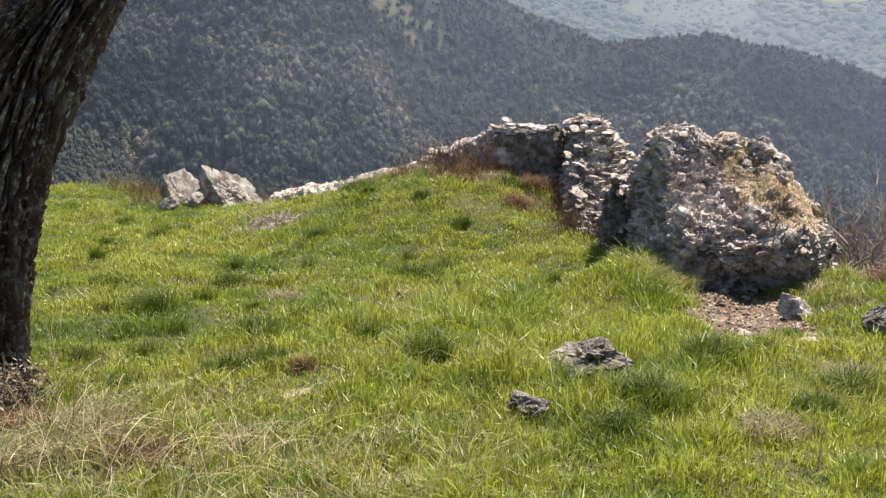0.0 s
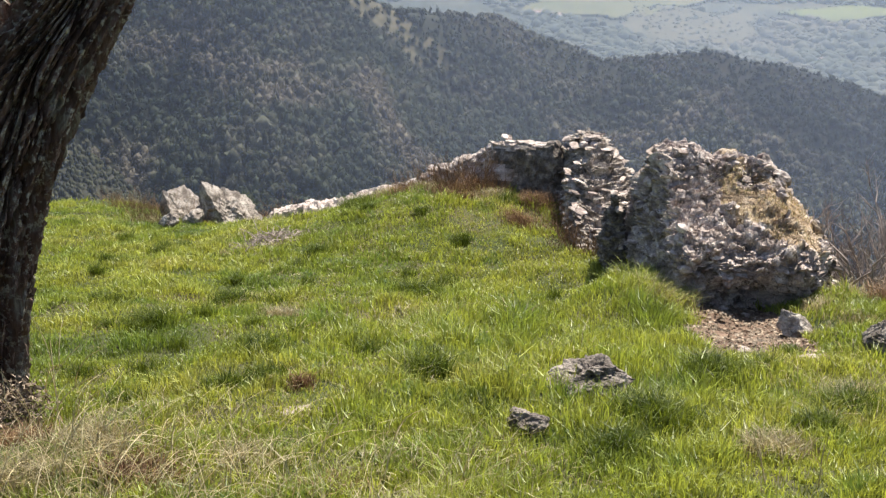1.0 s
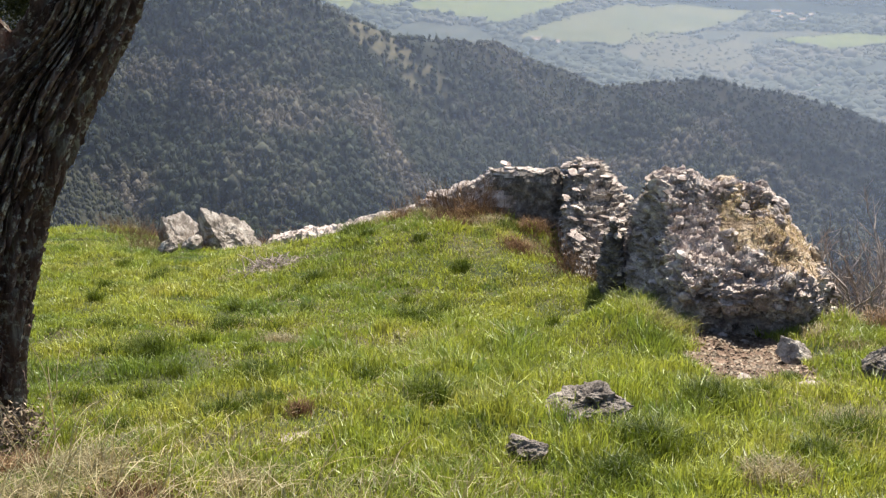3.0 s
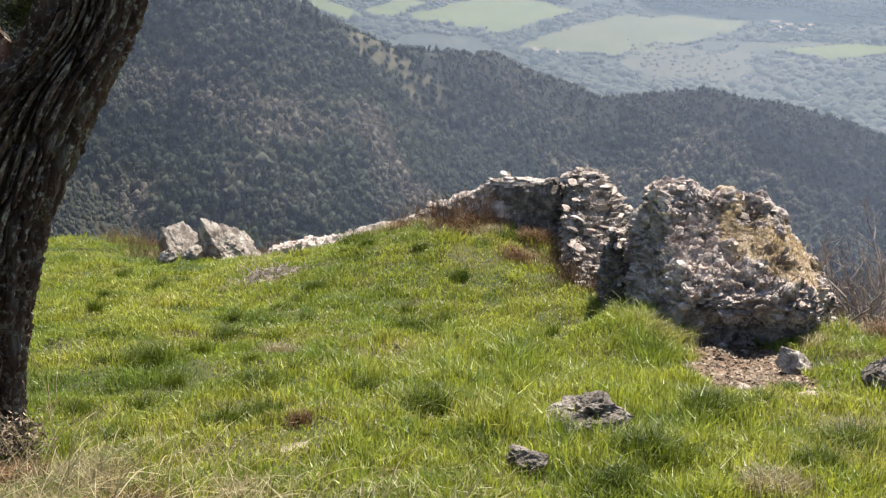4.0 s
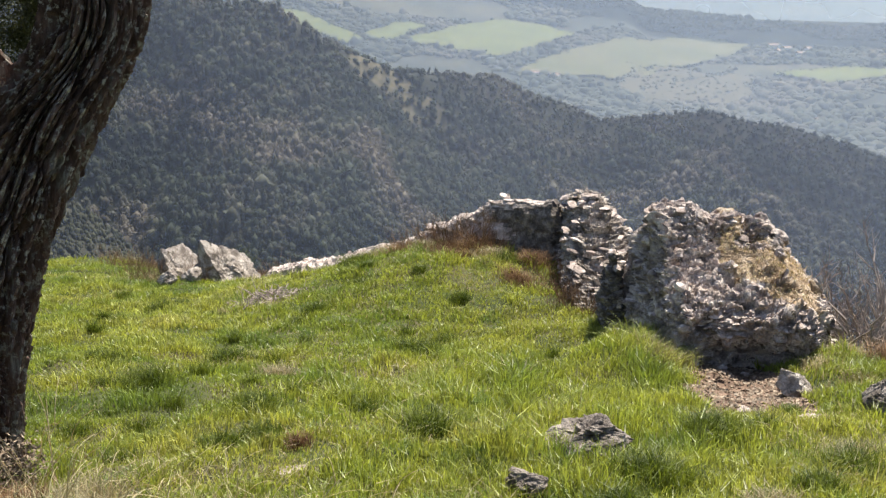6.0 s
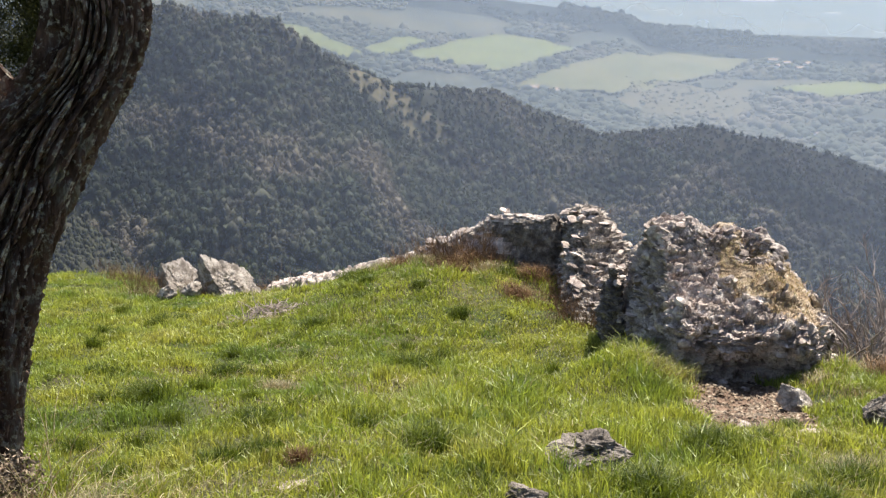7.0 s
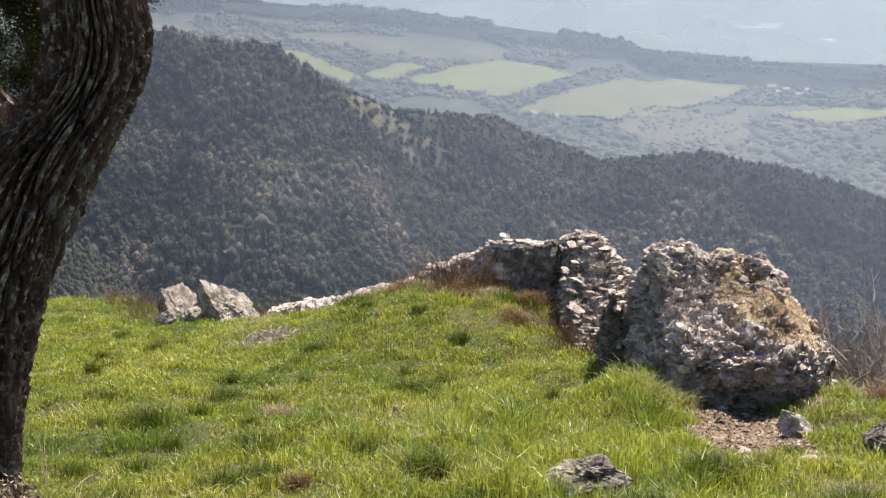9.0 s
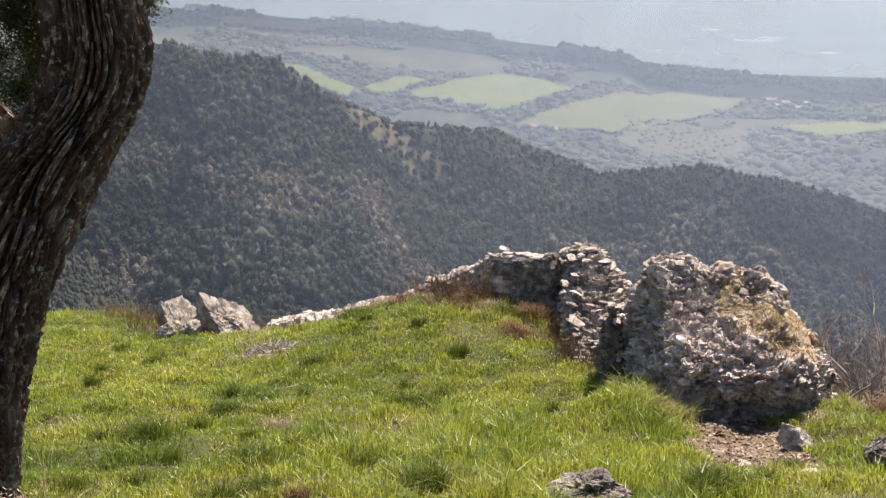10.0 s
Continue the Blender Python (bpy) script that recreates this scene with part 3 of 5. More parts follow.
def run_mass(stations, nu, nv, power=3.0):
    """A wall along (x, y, top, foot, half_width), with rounded cross-sections and closed ends."""
    S = np.array(stations, float)
    t = np.concatenate([[0], np.cumsum(np.hypot(np.diff(S[:, 0]), np.diff(S[:, 1])))])
    u = np.linspace(0, t[-1], nu)
    X, Y, T, B, H = [np.interp(u, t, S[:, k]) for k in range(5)]
    dx, dy = np.gradient(X), np.gradient(Y)
    L = np.hypot(dx, dy)
    nx, ny = dy / L, -dx / L
    q = np.arange(nv) * 2 * np.pi / nv
    c, s = np.cos(q), np.sin(q)
    rr = 1 / (np.abs(c) ** power + np.abs(s) ** power) ** (1 / power)
    end = np.minimum(1, np.minimum(np.arange(nu), np.arange(nu)[::-1]) / (nu * 0.03)) ** 0.5
    end = np.maximum(end, 0.01)[:, None]
    side = H[:, None] * c * rr * end
    up = (T + B)[:, None] / 2 + (T - B)[:, None] / 2 * s * rr * end
    return np.stack([X[:, None] + nx[:, None] * side, Y[:, None] + ny[:, None] * side, up], -1)


def stones_on(V, count, parent, lo, hi, seed, keep=lambda p, n: True):
    rs = random.Random(seed)
    n = grid_normals(V)
    nu, nv = V.shape[:2]
    made, tries = 0, 0
    while made < count and tries < count * 20:
        tries += 1
        i, j = rs.randrange(2, nu - 2), rs.randrange(nv)
        p, d = Vector(V[i, j]), Vector(n[i, j])
        if not keep(p, d):
            continue
        w = rs.uniform(lo, hi)
        turn = math.atan2(d.y, d.x) + rs.uniform(-0.4, 0.4)
        m = Matrix.Translation(p - d * w * 0.16) @ Euler((rs.uniform(-0.5, 0.5), rs.uniform(-0.5, 0.5), turn)).to_matrix().to_4x4() @ Matrix.Diagonal((w * rs.uniform(0.6, 0.95), w * rs.uniform(0.8, 1.2), w * rs.uniform(0.45, 0.8), 1))
        part("stone", STONES[rs.randrange(len(STONES))], parent, "", parent.matrix_basis.inverted() @ m)
        made += 1


def laid_rubble(V, count, parent, lo, hi, seed, keep, base, mat=RUBBLE_HEAP, single=100):
    """Flat stones bedded level in the broken face: the largest one by one, the rest joined."""
    rng = np.random.default_rng(seed)
    n = grid_normals(base)
    i, j = rng.integers(2, V.shape[0] - 12, count * 4), rng.integers(0, V.shape[1], count * 4)
    P, N = V[i, j], n[i, j]
    ok = np.nonzero(keep(P, N, rng))[0][:count]
    P, N = P[ok], N[ok]
    m = len(P)
    w = lo + (hi - lo) * rng.random(m) ** 2.0
    tall = w * rng.uniform(0.17, 0.42, m)
    size = np.stack([w * rng.uniform(0.7, 1.2, m), w * rng.uniform(0.9, 2.4, m), tall], -1)
    a = np.arctan2(N[:, 1], N[:, 0]) + rng.normal(0, 0.3, m)
    p, q = 0.5 * np.clip(N[:, 2], 0, 1) + rng.normal(0.05, 0.16, m), rng.normal(0, 0.16, m)
    ca, sa = np.cos(a), np.sin(a)
    out = np.stack([ca, sa, -p], -1)
    along = np.stack([-sa, ca, q], -1)
    up = np.cross(out, along)
    C = P - N * (size[:, 0:1] * 0.58) + np.array([0, 0, 1.0]) * (tall[:, None] * 0.1)
    which = rng.integers(0, len(STONES), m)
    apart = np.argsort(-w)[:single]
    for i in apart:
        turn = Matrix([[*(out[i] * size[i, 0])], [*(along[i] * size[i, 1])], [*(up[i] * size[i, 2])]]).transposed().to_4x4()
        part("stone", STONES[which[i]], parent, "", Matrix.Translation(C[i]) @ turn)
    which[apart] = -1
    vs, fs, start = [], [], 0
    for k, me in enumerate(STONES):
        sel = np.nonzero(which == k)[0]
        sv = np.array([v.co for v in me.vertices])
        me.calc_loop_triangles()
        sf = np.array([t.vertices[:] for t in me.loop_triangles])
        L = sv[None] * size[sel][:, None]
        W = C[sel][:, None] + L[..., 0:1] * out[sel][:, None] + L[..., 1:2] * along[sel][:, None] + L[..., 2:3] * up[sel][:, None]
        vs.append(W.reshape(-1, 3))
        fs.append((sf[None] + (np.arange(len(sel)) * len(sv))[:, None, None] + start).reshape(-1, 3))
        start += len(sel) * len(sv)
    tagged(part("rubble_fill", mesh_of("rubble_fill", np.concatenate(vs), np.concatenate(fs), mat), parent, "level beds of small broken stones"), kind="stuff")


def ruin(name, V, x, y, label, stones, lo, hi, seed, keep, mat=STONE):
    ob = thing(name, 0, 0, 0, label, "ruined wall")
    part("rubble_core", mesh_of("rubble_core", V, grid_faces(*V.shape[:2]), mat, False), ob)
    stones_on(V, stones, ob, lo, hi, seed, keep)
    return ob


def broken_mass(slices, nu, counts, ease=15, blunt=9):
    """A block through level sections (z, front left, front right, right, left, back), corners blunted, closed at the top."""
    rows = []
    for z, fl, fr, rr, bl, back in slices:
        ring = [fl, fr, rr, (rr[0] - 0.1, back), (bl[0] + 0.2, back), bl]
        pts = [np.linspace(p, q, c, endpoint=False) for p, q, c in zip(ring, ring[1:] + ring[:1], counts)]
        rows.append(np.concatenate([np.concatenate(pts), np.full((sum(counts), 1), z)], 1))
    S = np.array(rows)
    run = np.concatenate([[0], np.cumsum(np.linalg.norm(np.diff(S[:, :counts[0]].mean(1), axis=0), axis=1))])
    at = np.linspace(0, run[-1], nu)
    k = np.searchsorted(run, at, "right").clip(1, len(run) - 1)
    f = ((at - run[k - 1]) / (run[k] - run[k - 1]))[:, None, None]
    V = S[k - 1] * (1 - f) + S[k] * f
    for axis, size in ((0, ease), (1, blunt)):
        win = np.hanning(2 * size + 3)[1:-1]
        win /= win.sum()
        pad = [(0, 0)] * 3
        pad[axis] = (size, size)
        big = np.pad(V, pad, "wrap" if axis else "edge")
        V = sum(w * np.take(big, np.arange(V.shape[axis]) + i, axis) for i, w in enumerate(win))
    cap, mid = [], V[-1].mean(0)
    for k in np.linspace(0.96, 0.0, 30):
        ring = mid + (V[-1] - mid) * max(k, 0.01)
        ring[:, 2] = V[-1][:, 2] + 0.03 * math.sqrt(1 - k * k)
        cap.append(ring)
    return np.concatenate([V, np.array(cap)])


ROCK = broken_mass([
    (-2.5, (1.74, 8.78), (2.82, 8.84), (3.26, 9.6), (1.58, 10.2), 10.7), (-2.0, (1.75, 8.76), (2.82, 8.8), (3.26, 9.5), (1.57, 10.1), 10.7),
    (-1.87, (1.76, 8.76), (2.83, 8.78), (3.27, 9.45), (1.56, 10.05), 10.7), (-1.74, (1.77, 8.7), (2.84, 8.67), (3.25, 9.4), (1.56, 10.0), 10.6),
    (-1.64, (1.78, 8.7), (2.82, 8.6), (3.17, 9.35), (1.57, 10.0), 10.5), (-1.57, (1.78, 8.72), (2.79, 8.62), (3.08, 9.35), (1.58, 10.0), 10.4),
    (-1.47, (1.78, 8.84), (2.73, 8.8), (2.93, 9.4), (1.59, 9.95), 10.3), (-1.37, (1.78, 9.02), (2.66, 9.03), (2.82, 9.45), (1.61, 9.9), 10.25),
    (-1.27, (1.77, 9.2), (2.58, 9.22), (2.73, 9.5), (1.63, 9.88), 10.1), (-1.16, (1.77, 9.33), (2.53, 9.35), (2.67, 9.55), (1.66, 9.85), 9.95),
    (-1.05, (1.77, 9.45), (2.48, 9.47), (2.6, 9.6), (1.7, 9.8), 9.92), (-1.0, (1.79, 9.52), (2.43, 9.54), (2.52, 9.64), (1.76, 9.78), 9.86)], 320, (160, 66, 20, 12, 16, 84))
BASE = ROCK.copy()
# broken courses: flat treads, steep risers
course = (ROCK[..., 2] + 0.08 * fbm(ROCK[..., 0] * 2.4, ROCK[..., 1] * 2.4, 0, 3, 52) + 0.05 * vnoise(ROCK[..., 0] * 6, ROCK[..., 1] * 6, 0, 54)) / 0.06
part_up = course - np.floor(course)
ROCK[..., 2] += 0.06 * (step(part_up, 0.5, 1.0) - part_up) * np.clip(0.75 + vnoise(ROCK[..., 0] * 4, ROCK[..., 1] * 4, ROCK[..., 2] * 6, 53), 0, 1) * (ROCK[..., 2] < -1.0)
ROCK = weather(ROCK, 0.1, 0.026, 50, 11.0, 0.045)
# holes where stones have dropped out
pits = step(fbm(ROCK[..., 0] * 7, ROCK[..., 1] * 7, ROCK[..., 2] * 10, 3, 57), 0.25, 0.65)
ROCK = ROCK - grid_normals(BASE) * (0.06 * pits)[..., None]
# a hollow where the footing has fallen away
hollow = np.exp(-(((ROCK[..., 0] - 2.32) / 0.26) ** 2) - ((ROCK[..., 2] + 1.92) / 0.12) ** 2) * (ROCK[..., 1] < 9.3)
ROCK[..., 1] += 0.2 * hollow


def on_turf(x, y, z):
    """The grown-over strip along the top and the outer shoulder of the block."""
    wave = 0.1 * vnoise(x * 6, y * 6, z * 6, seed=7) + 0.05 * vnoise(x * 17, y * 17, z * 17, seed=8)
    block = (x > 2.4 + wave) & (z > -1.15 + wave)
    strip = (z > -1.29 - 0.3 * (x - 2.24) + 1.3 * wave) & ((x < 2.62 + wave) | (z < -1.25) | (x > 2.72))
    return (x > 2.22 + 1.4 * wave) & strip & ~block & (y < 10.2) & (vnoise(x * 9, y * 9, z * 9, seed=9) > -0.45)


# turf fills the joints of the overgrown strip
grown = on_turf(BASE[..., 0], BASE[..., 1], BASE[..., 2]) * (grid_normals(BASE)[..., 2] > 0.2) * 0.8
for _ in range(4):
    grown = (grown + np.roll(grown, 1, 0) + np.roll(grown, -1, 0) + np.roll(grown, 1, 1) + np.roll(grown, -1, 1)) / 5
ROCK = ROCK * (1 - grown[..., None]) + (BASE + 0.02 * grid_normals(BASE)) * grown[..., None]
ROCK_OB = ruin("ruined_wall_block", ROCK, 2.4, 9.6, "large weathered block of grey rubble masonry with dry grass on top", 60, 0.05, 0.11, 51, lambda p, d: d.y < 0.5 and p.z > -1.9 and not on_turf(np.array([p.x]), np.array([p.y]), np.array([p.z]))[0])
laid_rubble(ROCK, 620, ROCK_OB, 0.022, 0.085, 58, lambda P, N, rng: (N[:, 1] < 0.4) & (P[:, 2] > -2.0) & ((N[:, 0] > -0.6) | (rng.random(len(P)) < 0.3)) & (~on_turf(P[:, 0], P[:, 1], P[:, 2]) | (rng.random(len(P)) < 0.05)), BASE, single=180)
core = ROCK_OB.children[0].data
core.materials.append(TURF_SOIL)
mid = (ROCK + np.roll(ROCK, -1, 1))[:-1] / 2
core.polygons.foreach_set("material_index", (on_turf(mid[..., 0], mid[..., 1], mid[..., 2]) & (grid_normals(BASE)[:-1, :, 2] > 0.25)).ravel().astype(np.int32))
SLAB = upright_mass([(-2.5, 1.34, 1.56, 9.72, 10.2), (-2.1, 1.34, 1.56, 9.72, 10.15), (-1.8, 1.35, 1.54, 9.74, 10.1), (-1.62, 1.36, 1.53, 9.78, 10.05), (-1.55, 1.41, 1.51, 9.8, 10.0), (-1.45, 1.42, 1.48, 9.84, 9.95)], 120, 160, 4.0)
SLAB = weather(SLAB, 0.03, 0.02, 55)
# the slab's shade is put into its stone colour
ruin("ruined_wall_slab", SLAB, 1.5, 10.0, "upright slab of rubble wall beside the large block, coloured dark for its shade", 14, 0.04, 0.08, 56, lambda p, d: p.z > -2.2 and d.y < 0.5, DARKSTONE)
PILLAR = run_mass([(1.54, 12.7, -1.52, -3.0, 0.25), (1.54, 12.2, -1.5, -3.0, 0.27), (1.55, 11.9, -1.62, -3.0, 0.34), (1.55, 11.5, -1.85, -3.0, 0.36), (1.56, 11.1, -2.0, -3.0, 0.33), (1.55, 10.7, -2.14, -3.0, 0.28), (1.53, 10.35, -2.34, -3.0, 0.22)], 240, 260, 2.6)
STEM = PILLAR.copy()
PILLAR = weather(PILLAR, 0.07, 0.026, 60, 9.0, 0.055)
PILLAR_OB = ruin("ruined_wall_stub", PILLAR, 1.5, 11.5, "stepped stub of grey rubble wall running down the slope", 40, 0.05, 0.1, 61, lambda p, d: p.z > -2.5 and d.y < 0.4, GREYSTONE)
laid_rubble(PILLAR, 230, PILLAR_OB, 0.028, 0.09, 63, lambda P, N, rng: (N[:, 1] < 0.4) & (P[:, 2] > -2.6), STEM, RUBBLE_GREY, 45)
LOW = run_mass([(1.35, 12.55, -1.6, -3.2, 0.16), (0.88, 12.75, -1.64, -3.2, 0.18), (0.62, 12.9, -1.66, -3.2, 0.2), (0.42, 13.2, -1.88, -3.2, 0.3), (-0.03, 13.8, -2.24, -3.6, 0.34), (-0.59, 14.6, -2.69, -3.9, 0.36), (-1.22, 15.3, -3.07, -4.1, 0.36), (-2.4, 16.2, -3.52, -4.4, 0.32)], 420, 120, 3.5)
SPINE = LOW.copy()
LOW = weather(LOW, 0.05, np.where(LOW[..., 0] > 0.55, 0.009, 0.021), 70, 7.0)
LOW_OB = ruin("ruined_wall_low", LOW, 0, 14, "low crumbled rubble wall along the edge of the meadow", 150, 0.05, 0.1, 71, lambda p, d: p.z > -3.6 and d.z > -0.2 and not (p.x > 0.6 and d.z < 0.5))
laid_rubble(LOW, 1300, LOW_OB, 0.035, 0.11, 74, lambda P, N, rng: (N[:, 2] > 0.1) & (P[:, 2] > -3.6) & ((P[:, 0] < 0.6) | (N[:, 2] > 0.6)), SPINE)
core = LOW_OB.children[0].data
# shade of the wall's near face painted with the darker stone
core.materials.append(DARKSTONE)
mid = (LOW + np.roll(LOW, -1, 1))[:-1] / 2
shaded_face = (mid[..., 0] > 0.68 + 0.25 * vnoise(mid[..., 0] * 4, mid[..., 2] * 7, seed=73)) & (mid[..., 2] < -1.66 + 0.05 * vnoise(mid[..., 0] * 6, mid[..., 2] * 6, seed=72))
core.polygons.foreach_set("material_index", shaded_face.ravel().astype(np.int32))


def boulder(name, x, y, size, turn, label, seed, sink=0.25, tilt=(0, 0), rough=1.0, faces=(), mat=None, cuts=15):
    """A broken stone: a ball cut by random planes, chipped and pitted."""
    bm = bmesh.new()
    bmesh.ops.create_icosphere(bm, subdivisions=6 if max(size) > 0.3 else 5, radius=0.5)
    D = np.array([v.co for v in bm.verts])
    D /= np.linalg.norm(D, axis=1, keepdims=True)
    rng = np.random.default_rng(seed)
    cut = np.full(len(D), 0.66)
    for _ in range(cuts):
        n = rng.normal(size=3)
        n /= np.linalg.norm(n)
        cut = np.minimum(cut, rng.uniform(0.33, 0.5) / np.maximum(D @ n, 0.05))
    for nx, ny, nz, far in faces:
        n = np.array((nx, ny, nz)) / math.sqrt(nx * nx + ny * ny + nz * nz)
        cut = np.minimum(cut, far / np.maximum(D @ n, 0.05))
    P = D * cut[:, None]
    r1, t1, h1, e1 = cells(P[:, 0] * 4 + 0.5 * vnoise(P[:, 0] * 6, P[:, 1] * 6, P[:, 2] * 6, seed), P[:, 1] * 4, P[:, 2] * 7, seed)
    d = 0.03 * (r1 - 0.5) + 0.06 * t1 - 0.008 * np.exp(-((e1 / 0.1) ** 2)) + 0.03 * fbm(P[:, 0] * 4, P[:, 1] * 4, P[:, 2] * 7, 3, seed) + 0.012 * fbm(P[:, 0] * 22, P[:, 1] * 22, P[:, 2] * 30, 2, seed + 5)
    P = (P + D * (rough * d)[:, None]) * np.array(size)
    for v, p in zip(bm.verts, P):
        v.co = p
    me = bpy.data.meshes.new(name)
    bm.to_mesh(me)
    bm.free()
    me.materials.append(mat or STONE)
    ob = new(name, me)
    ob.matrix_basis = pose(x, y, ground_z(x, y) + size[2] * (0.45 - sink), tilt[0], tilt[1], turn)
    return tagged(ob, label, "boulder")


# dark stones: lichen and the shade of unlit sides, both in the colour
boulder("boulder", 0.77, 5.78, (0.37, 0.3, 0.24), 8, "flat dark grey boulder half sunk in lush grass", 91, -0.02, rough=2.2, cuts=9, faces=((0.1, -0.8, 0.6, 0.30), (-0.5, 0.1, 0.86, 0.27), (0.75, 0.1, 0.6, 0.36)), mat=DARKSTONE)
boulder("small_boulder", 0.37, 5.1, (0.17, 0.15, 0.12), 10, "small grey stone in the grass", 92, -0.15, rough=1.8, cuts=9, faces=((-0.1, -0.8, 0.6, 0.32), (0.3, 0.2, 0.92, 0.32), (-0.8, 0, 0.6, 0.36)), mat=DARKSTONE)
boulder("small_boulder", 2.43, 7.8, (0.27, 0.23, 0.2), 0, "pointed grey stone beside the litter path", 83, 0.02, faces=((-0.5, -0.75, 0.45, 0.24), (0.75, -0.45, 0.5, 0.24), (0.2, -0.9, 0.2, 0.33)), mat=GREYSTONE)
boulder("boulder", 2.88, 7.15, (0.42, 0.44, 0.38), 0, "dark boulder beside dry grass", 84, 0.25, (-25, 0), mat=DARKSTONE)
boulder("boulder", -2.84, 14.9, (0.86, 0.6, 0.86), 0, "leaning pale limestone boulder on the meadow's edge", 85, 0.2, rough=1.5, mat=GREYSTONE, cuts=2, faces=((0.66, -0.34, 0.66, 0.14), (-0.97, -0.05, 0.18, 0.38), (-0.62, -0.75, 0.12, 0.26), (0.2, 0.1, 1, 0.46)))
boulder("boulder", -3.46, 15.1, (0.66, 0.5, 0.8), 0, "pointed pale limestone boulder on the meadow's edge", 86, 0.22, rough=1.5, mat=GREYSTONE, cuts=2, faces=((0.62, -0.36, 0.66, 0.1), (-0.95, -0.05, 0.1, 0.36), (-0.62, -0.75, 0.12, 0.26), (-0.1, 0.1, 1, 0.42)))
boulder("small_boulder", -3.42, 14.45, (0.24, 0.2, 0.24), 0, "small pale stone before the boulders", 87, 0.05, mat=GREYSTONE)
boulder("small_boulder", -3.12, 14.55, (0.26, 0.22, 0.28), 40, "small pale stone before the boulders", 88, 0.05, mat=GREYSTONE)

# ---- tree ----
AXIS = [(-2.632, 5.75, -1.7, 0.422), (-2.552, 5.75, -1.3, 0.322), (-2.472, 5.75, -0.9, 0.297), (-2.372, 5.75, -0.55, 0.292), (-2.252, 5.75, -0.2, 0.287), (-2.122, 5.75, 0.1, 0.282), (-1.99, 5.75, 0.4, 0.287), (-1.887, 5.75, 0.57, 0.275), (-1.764, 5.75, 0.72, 0.248), (-1.671, 5.75, 0.85, 0.224), (-1.62, 5.75, 0.97, 0.217), (-1.6, 5.75, 1.09, 0.217), (-1.63, 5.75, 1.28, 0.197), (-1.66, 5.77, 1.6, 0.182), (-1.55, 5.8, 2.4, 0.162), (-1.5, 5.85, 3.6, 0.102), (-1.5, 5.85, 4.6, 0.032)]
LIMB = [(-1.92, 5.75, 0.3, 0.2), (-2.06, 5.75, 0.52, 0.2), (-2.22, 5.77, 0.72, 0.185), (-2.42, 5.8, 0.93, 0.17), (-2.65, 5.85, 1.2, 0.155), (-2.85, 5.9, 1.6, 0.14), (-3.0, 6.0, 2.5, 0.1), (-3.1, 6.0, 3.6, 0.05)]


def bark_tube(axis, nu, nv, seed):
    """Furrowed bark: long upright plates parted by deep cracks, finest on the side that shows."""
    A = np.array(axis, float)
    run = np.concatenate([[0], np.cumsum(np.linalg.norm(np.diff(A[:, :3], axis=0), axis=1))])
    u = np.concatenate([np.linspace(0, 3.3, int(nu * 0.86), endpoint=False), np.linspace(3.3, run[-1], nu - int(nu * 0.86))]) if run[-1] > 4 else np.linspace(0, run[-1], nu)
    C = np.stack([np.interp(u, run, A[:, k]) for k in range(3)], -1)
    R = np.interp(u, run, A[:, 3])
    k = np.hanning(43)[1:-1]
    k /= k.sum()
    C = np.stack([np.convolve(np.pad(C[:, i], 20, "edge"), k, "valid") for i in range(3)], -1)
    R = np.convolve(np.pad(R, 20, "edge"), k, "valid")
    t = np.arange(nv) * 2 * np.pi / nv
    q = t + 0.5 * np.sin(t)
    q = q + math.pi / 2 + math.pi
    a = q[None] + 0.1 * fbm(u[:, None] * 0.9, q[None] * 0, 0, 2, seed)
    ca, sa, l = np.cos(a), np.sin(a), u[:, None] + 0 * a
    wob = 0.3 * vnoise(ca * 5, sa * 5, l * 3.5, seed) + 0.16 * vnoise(ca * 12, sa * 12, l * 9.0, seed + 3)
    r1, t1, h1, e1 = cells(ca * 7.5 + wob, sa * 7.5 - wob, l * 1.7 + 1.2 * wob, seed + 30)
    r2, t2, h2, e2 = cells(ca * 17 + 1.6 * wob, sa * 17 - wob, l * 5.0 + wob, seed + 31)
    rough = 0.006 * fbm(ca * 28, sa * 28, l * 22, 3, seed + 9)
    d = 0.028 - 0.085 * step(0.24 - e1 + 3 * rough, 0.0, 0.2) + 0.03 * (r1 - 0.5) + 0.03 * (np.floor(r2 * 4) / 4 - 0.4) - 0.016 * step(0.14 - e2, 0, 0.1) + 1.3 * rough
    r = R[:, None] * (1 + 0.05 * vnoise(ca * 1.5, sa * 1.5, l * 1.2, seed + 8)) + d * np.minimum(1, R[:, None] / 0.2)
    return np.stack([C[:, 0:1] + r * np.cos(q), C[:, 1:2] + r * np.sin(q), C[:, 2:3] + 0 * r], -1)


TREE = thing("conifer_tree", -2.55, 5.75, ground_z(-2.55, 5.75), "old leaning conifer with dark deeply furrowed bark and forked trunk", "tree")
inv = Matrix.Translation(-TREE.location)
V = bark_tube(AXIS, 440, 380, 90)
part("trunk", mesh_of("trunk", V, grid_faces(440, 380), BARK, False), TREE, "dark furrowed bark", inv)
V = bark_tube(LIMB, 160, 160, 95)
part("limb", mesh_of("limb", V, grid_faces(160, 160), BARK, False), TREE, "forked limb", inv)


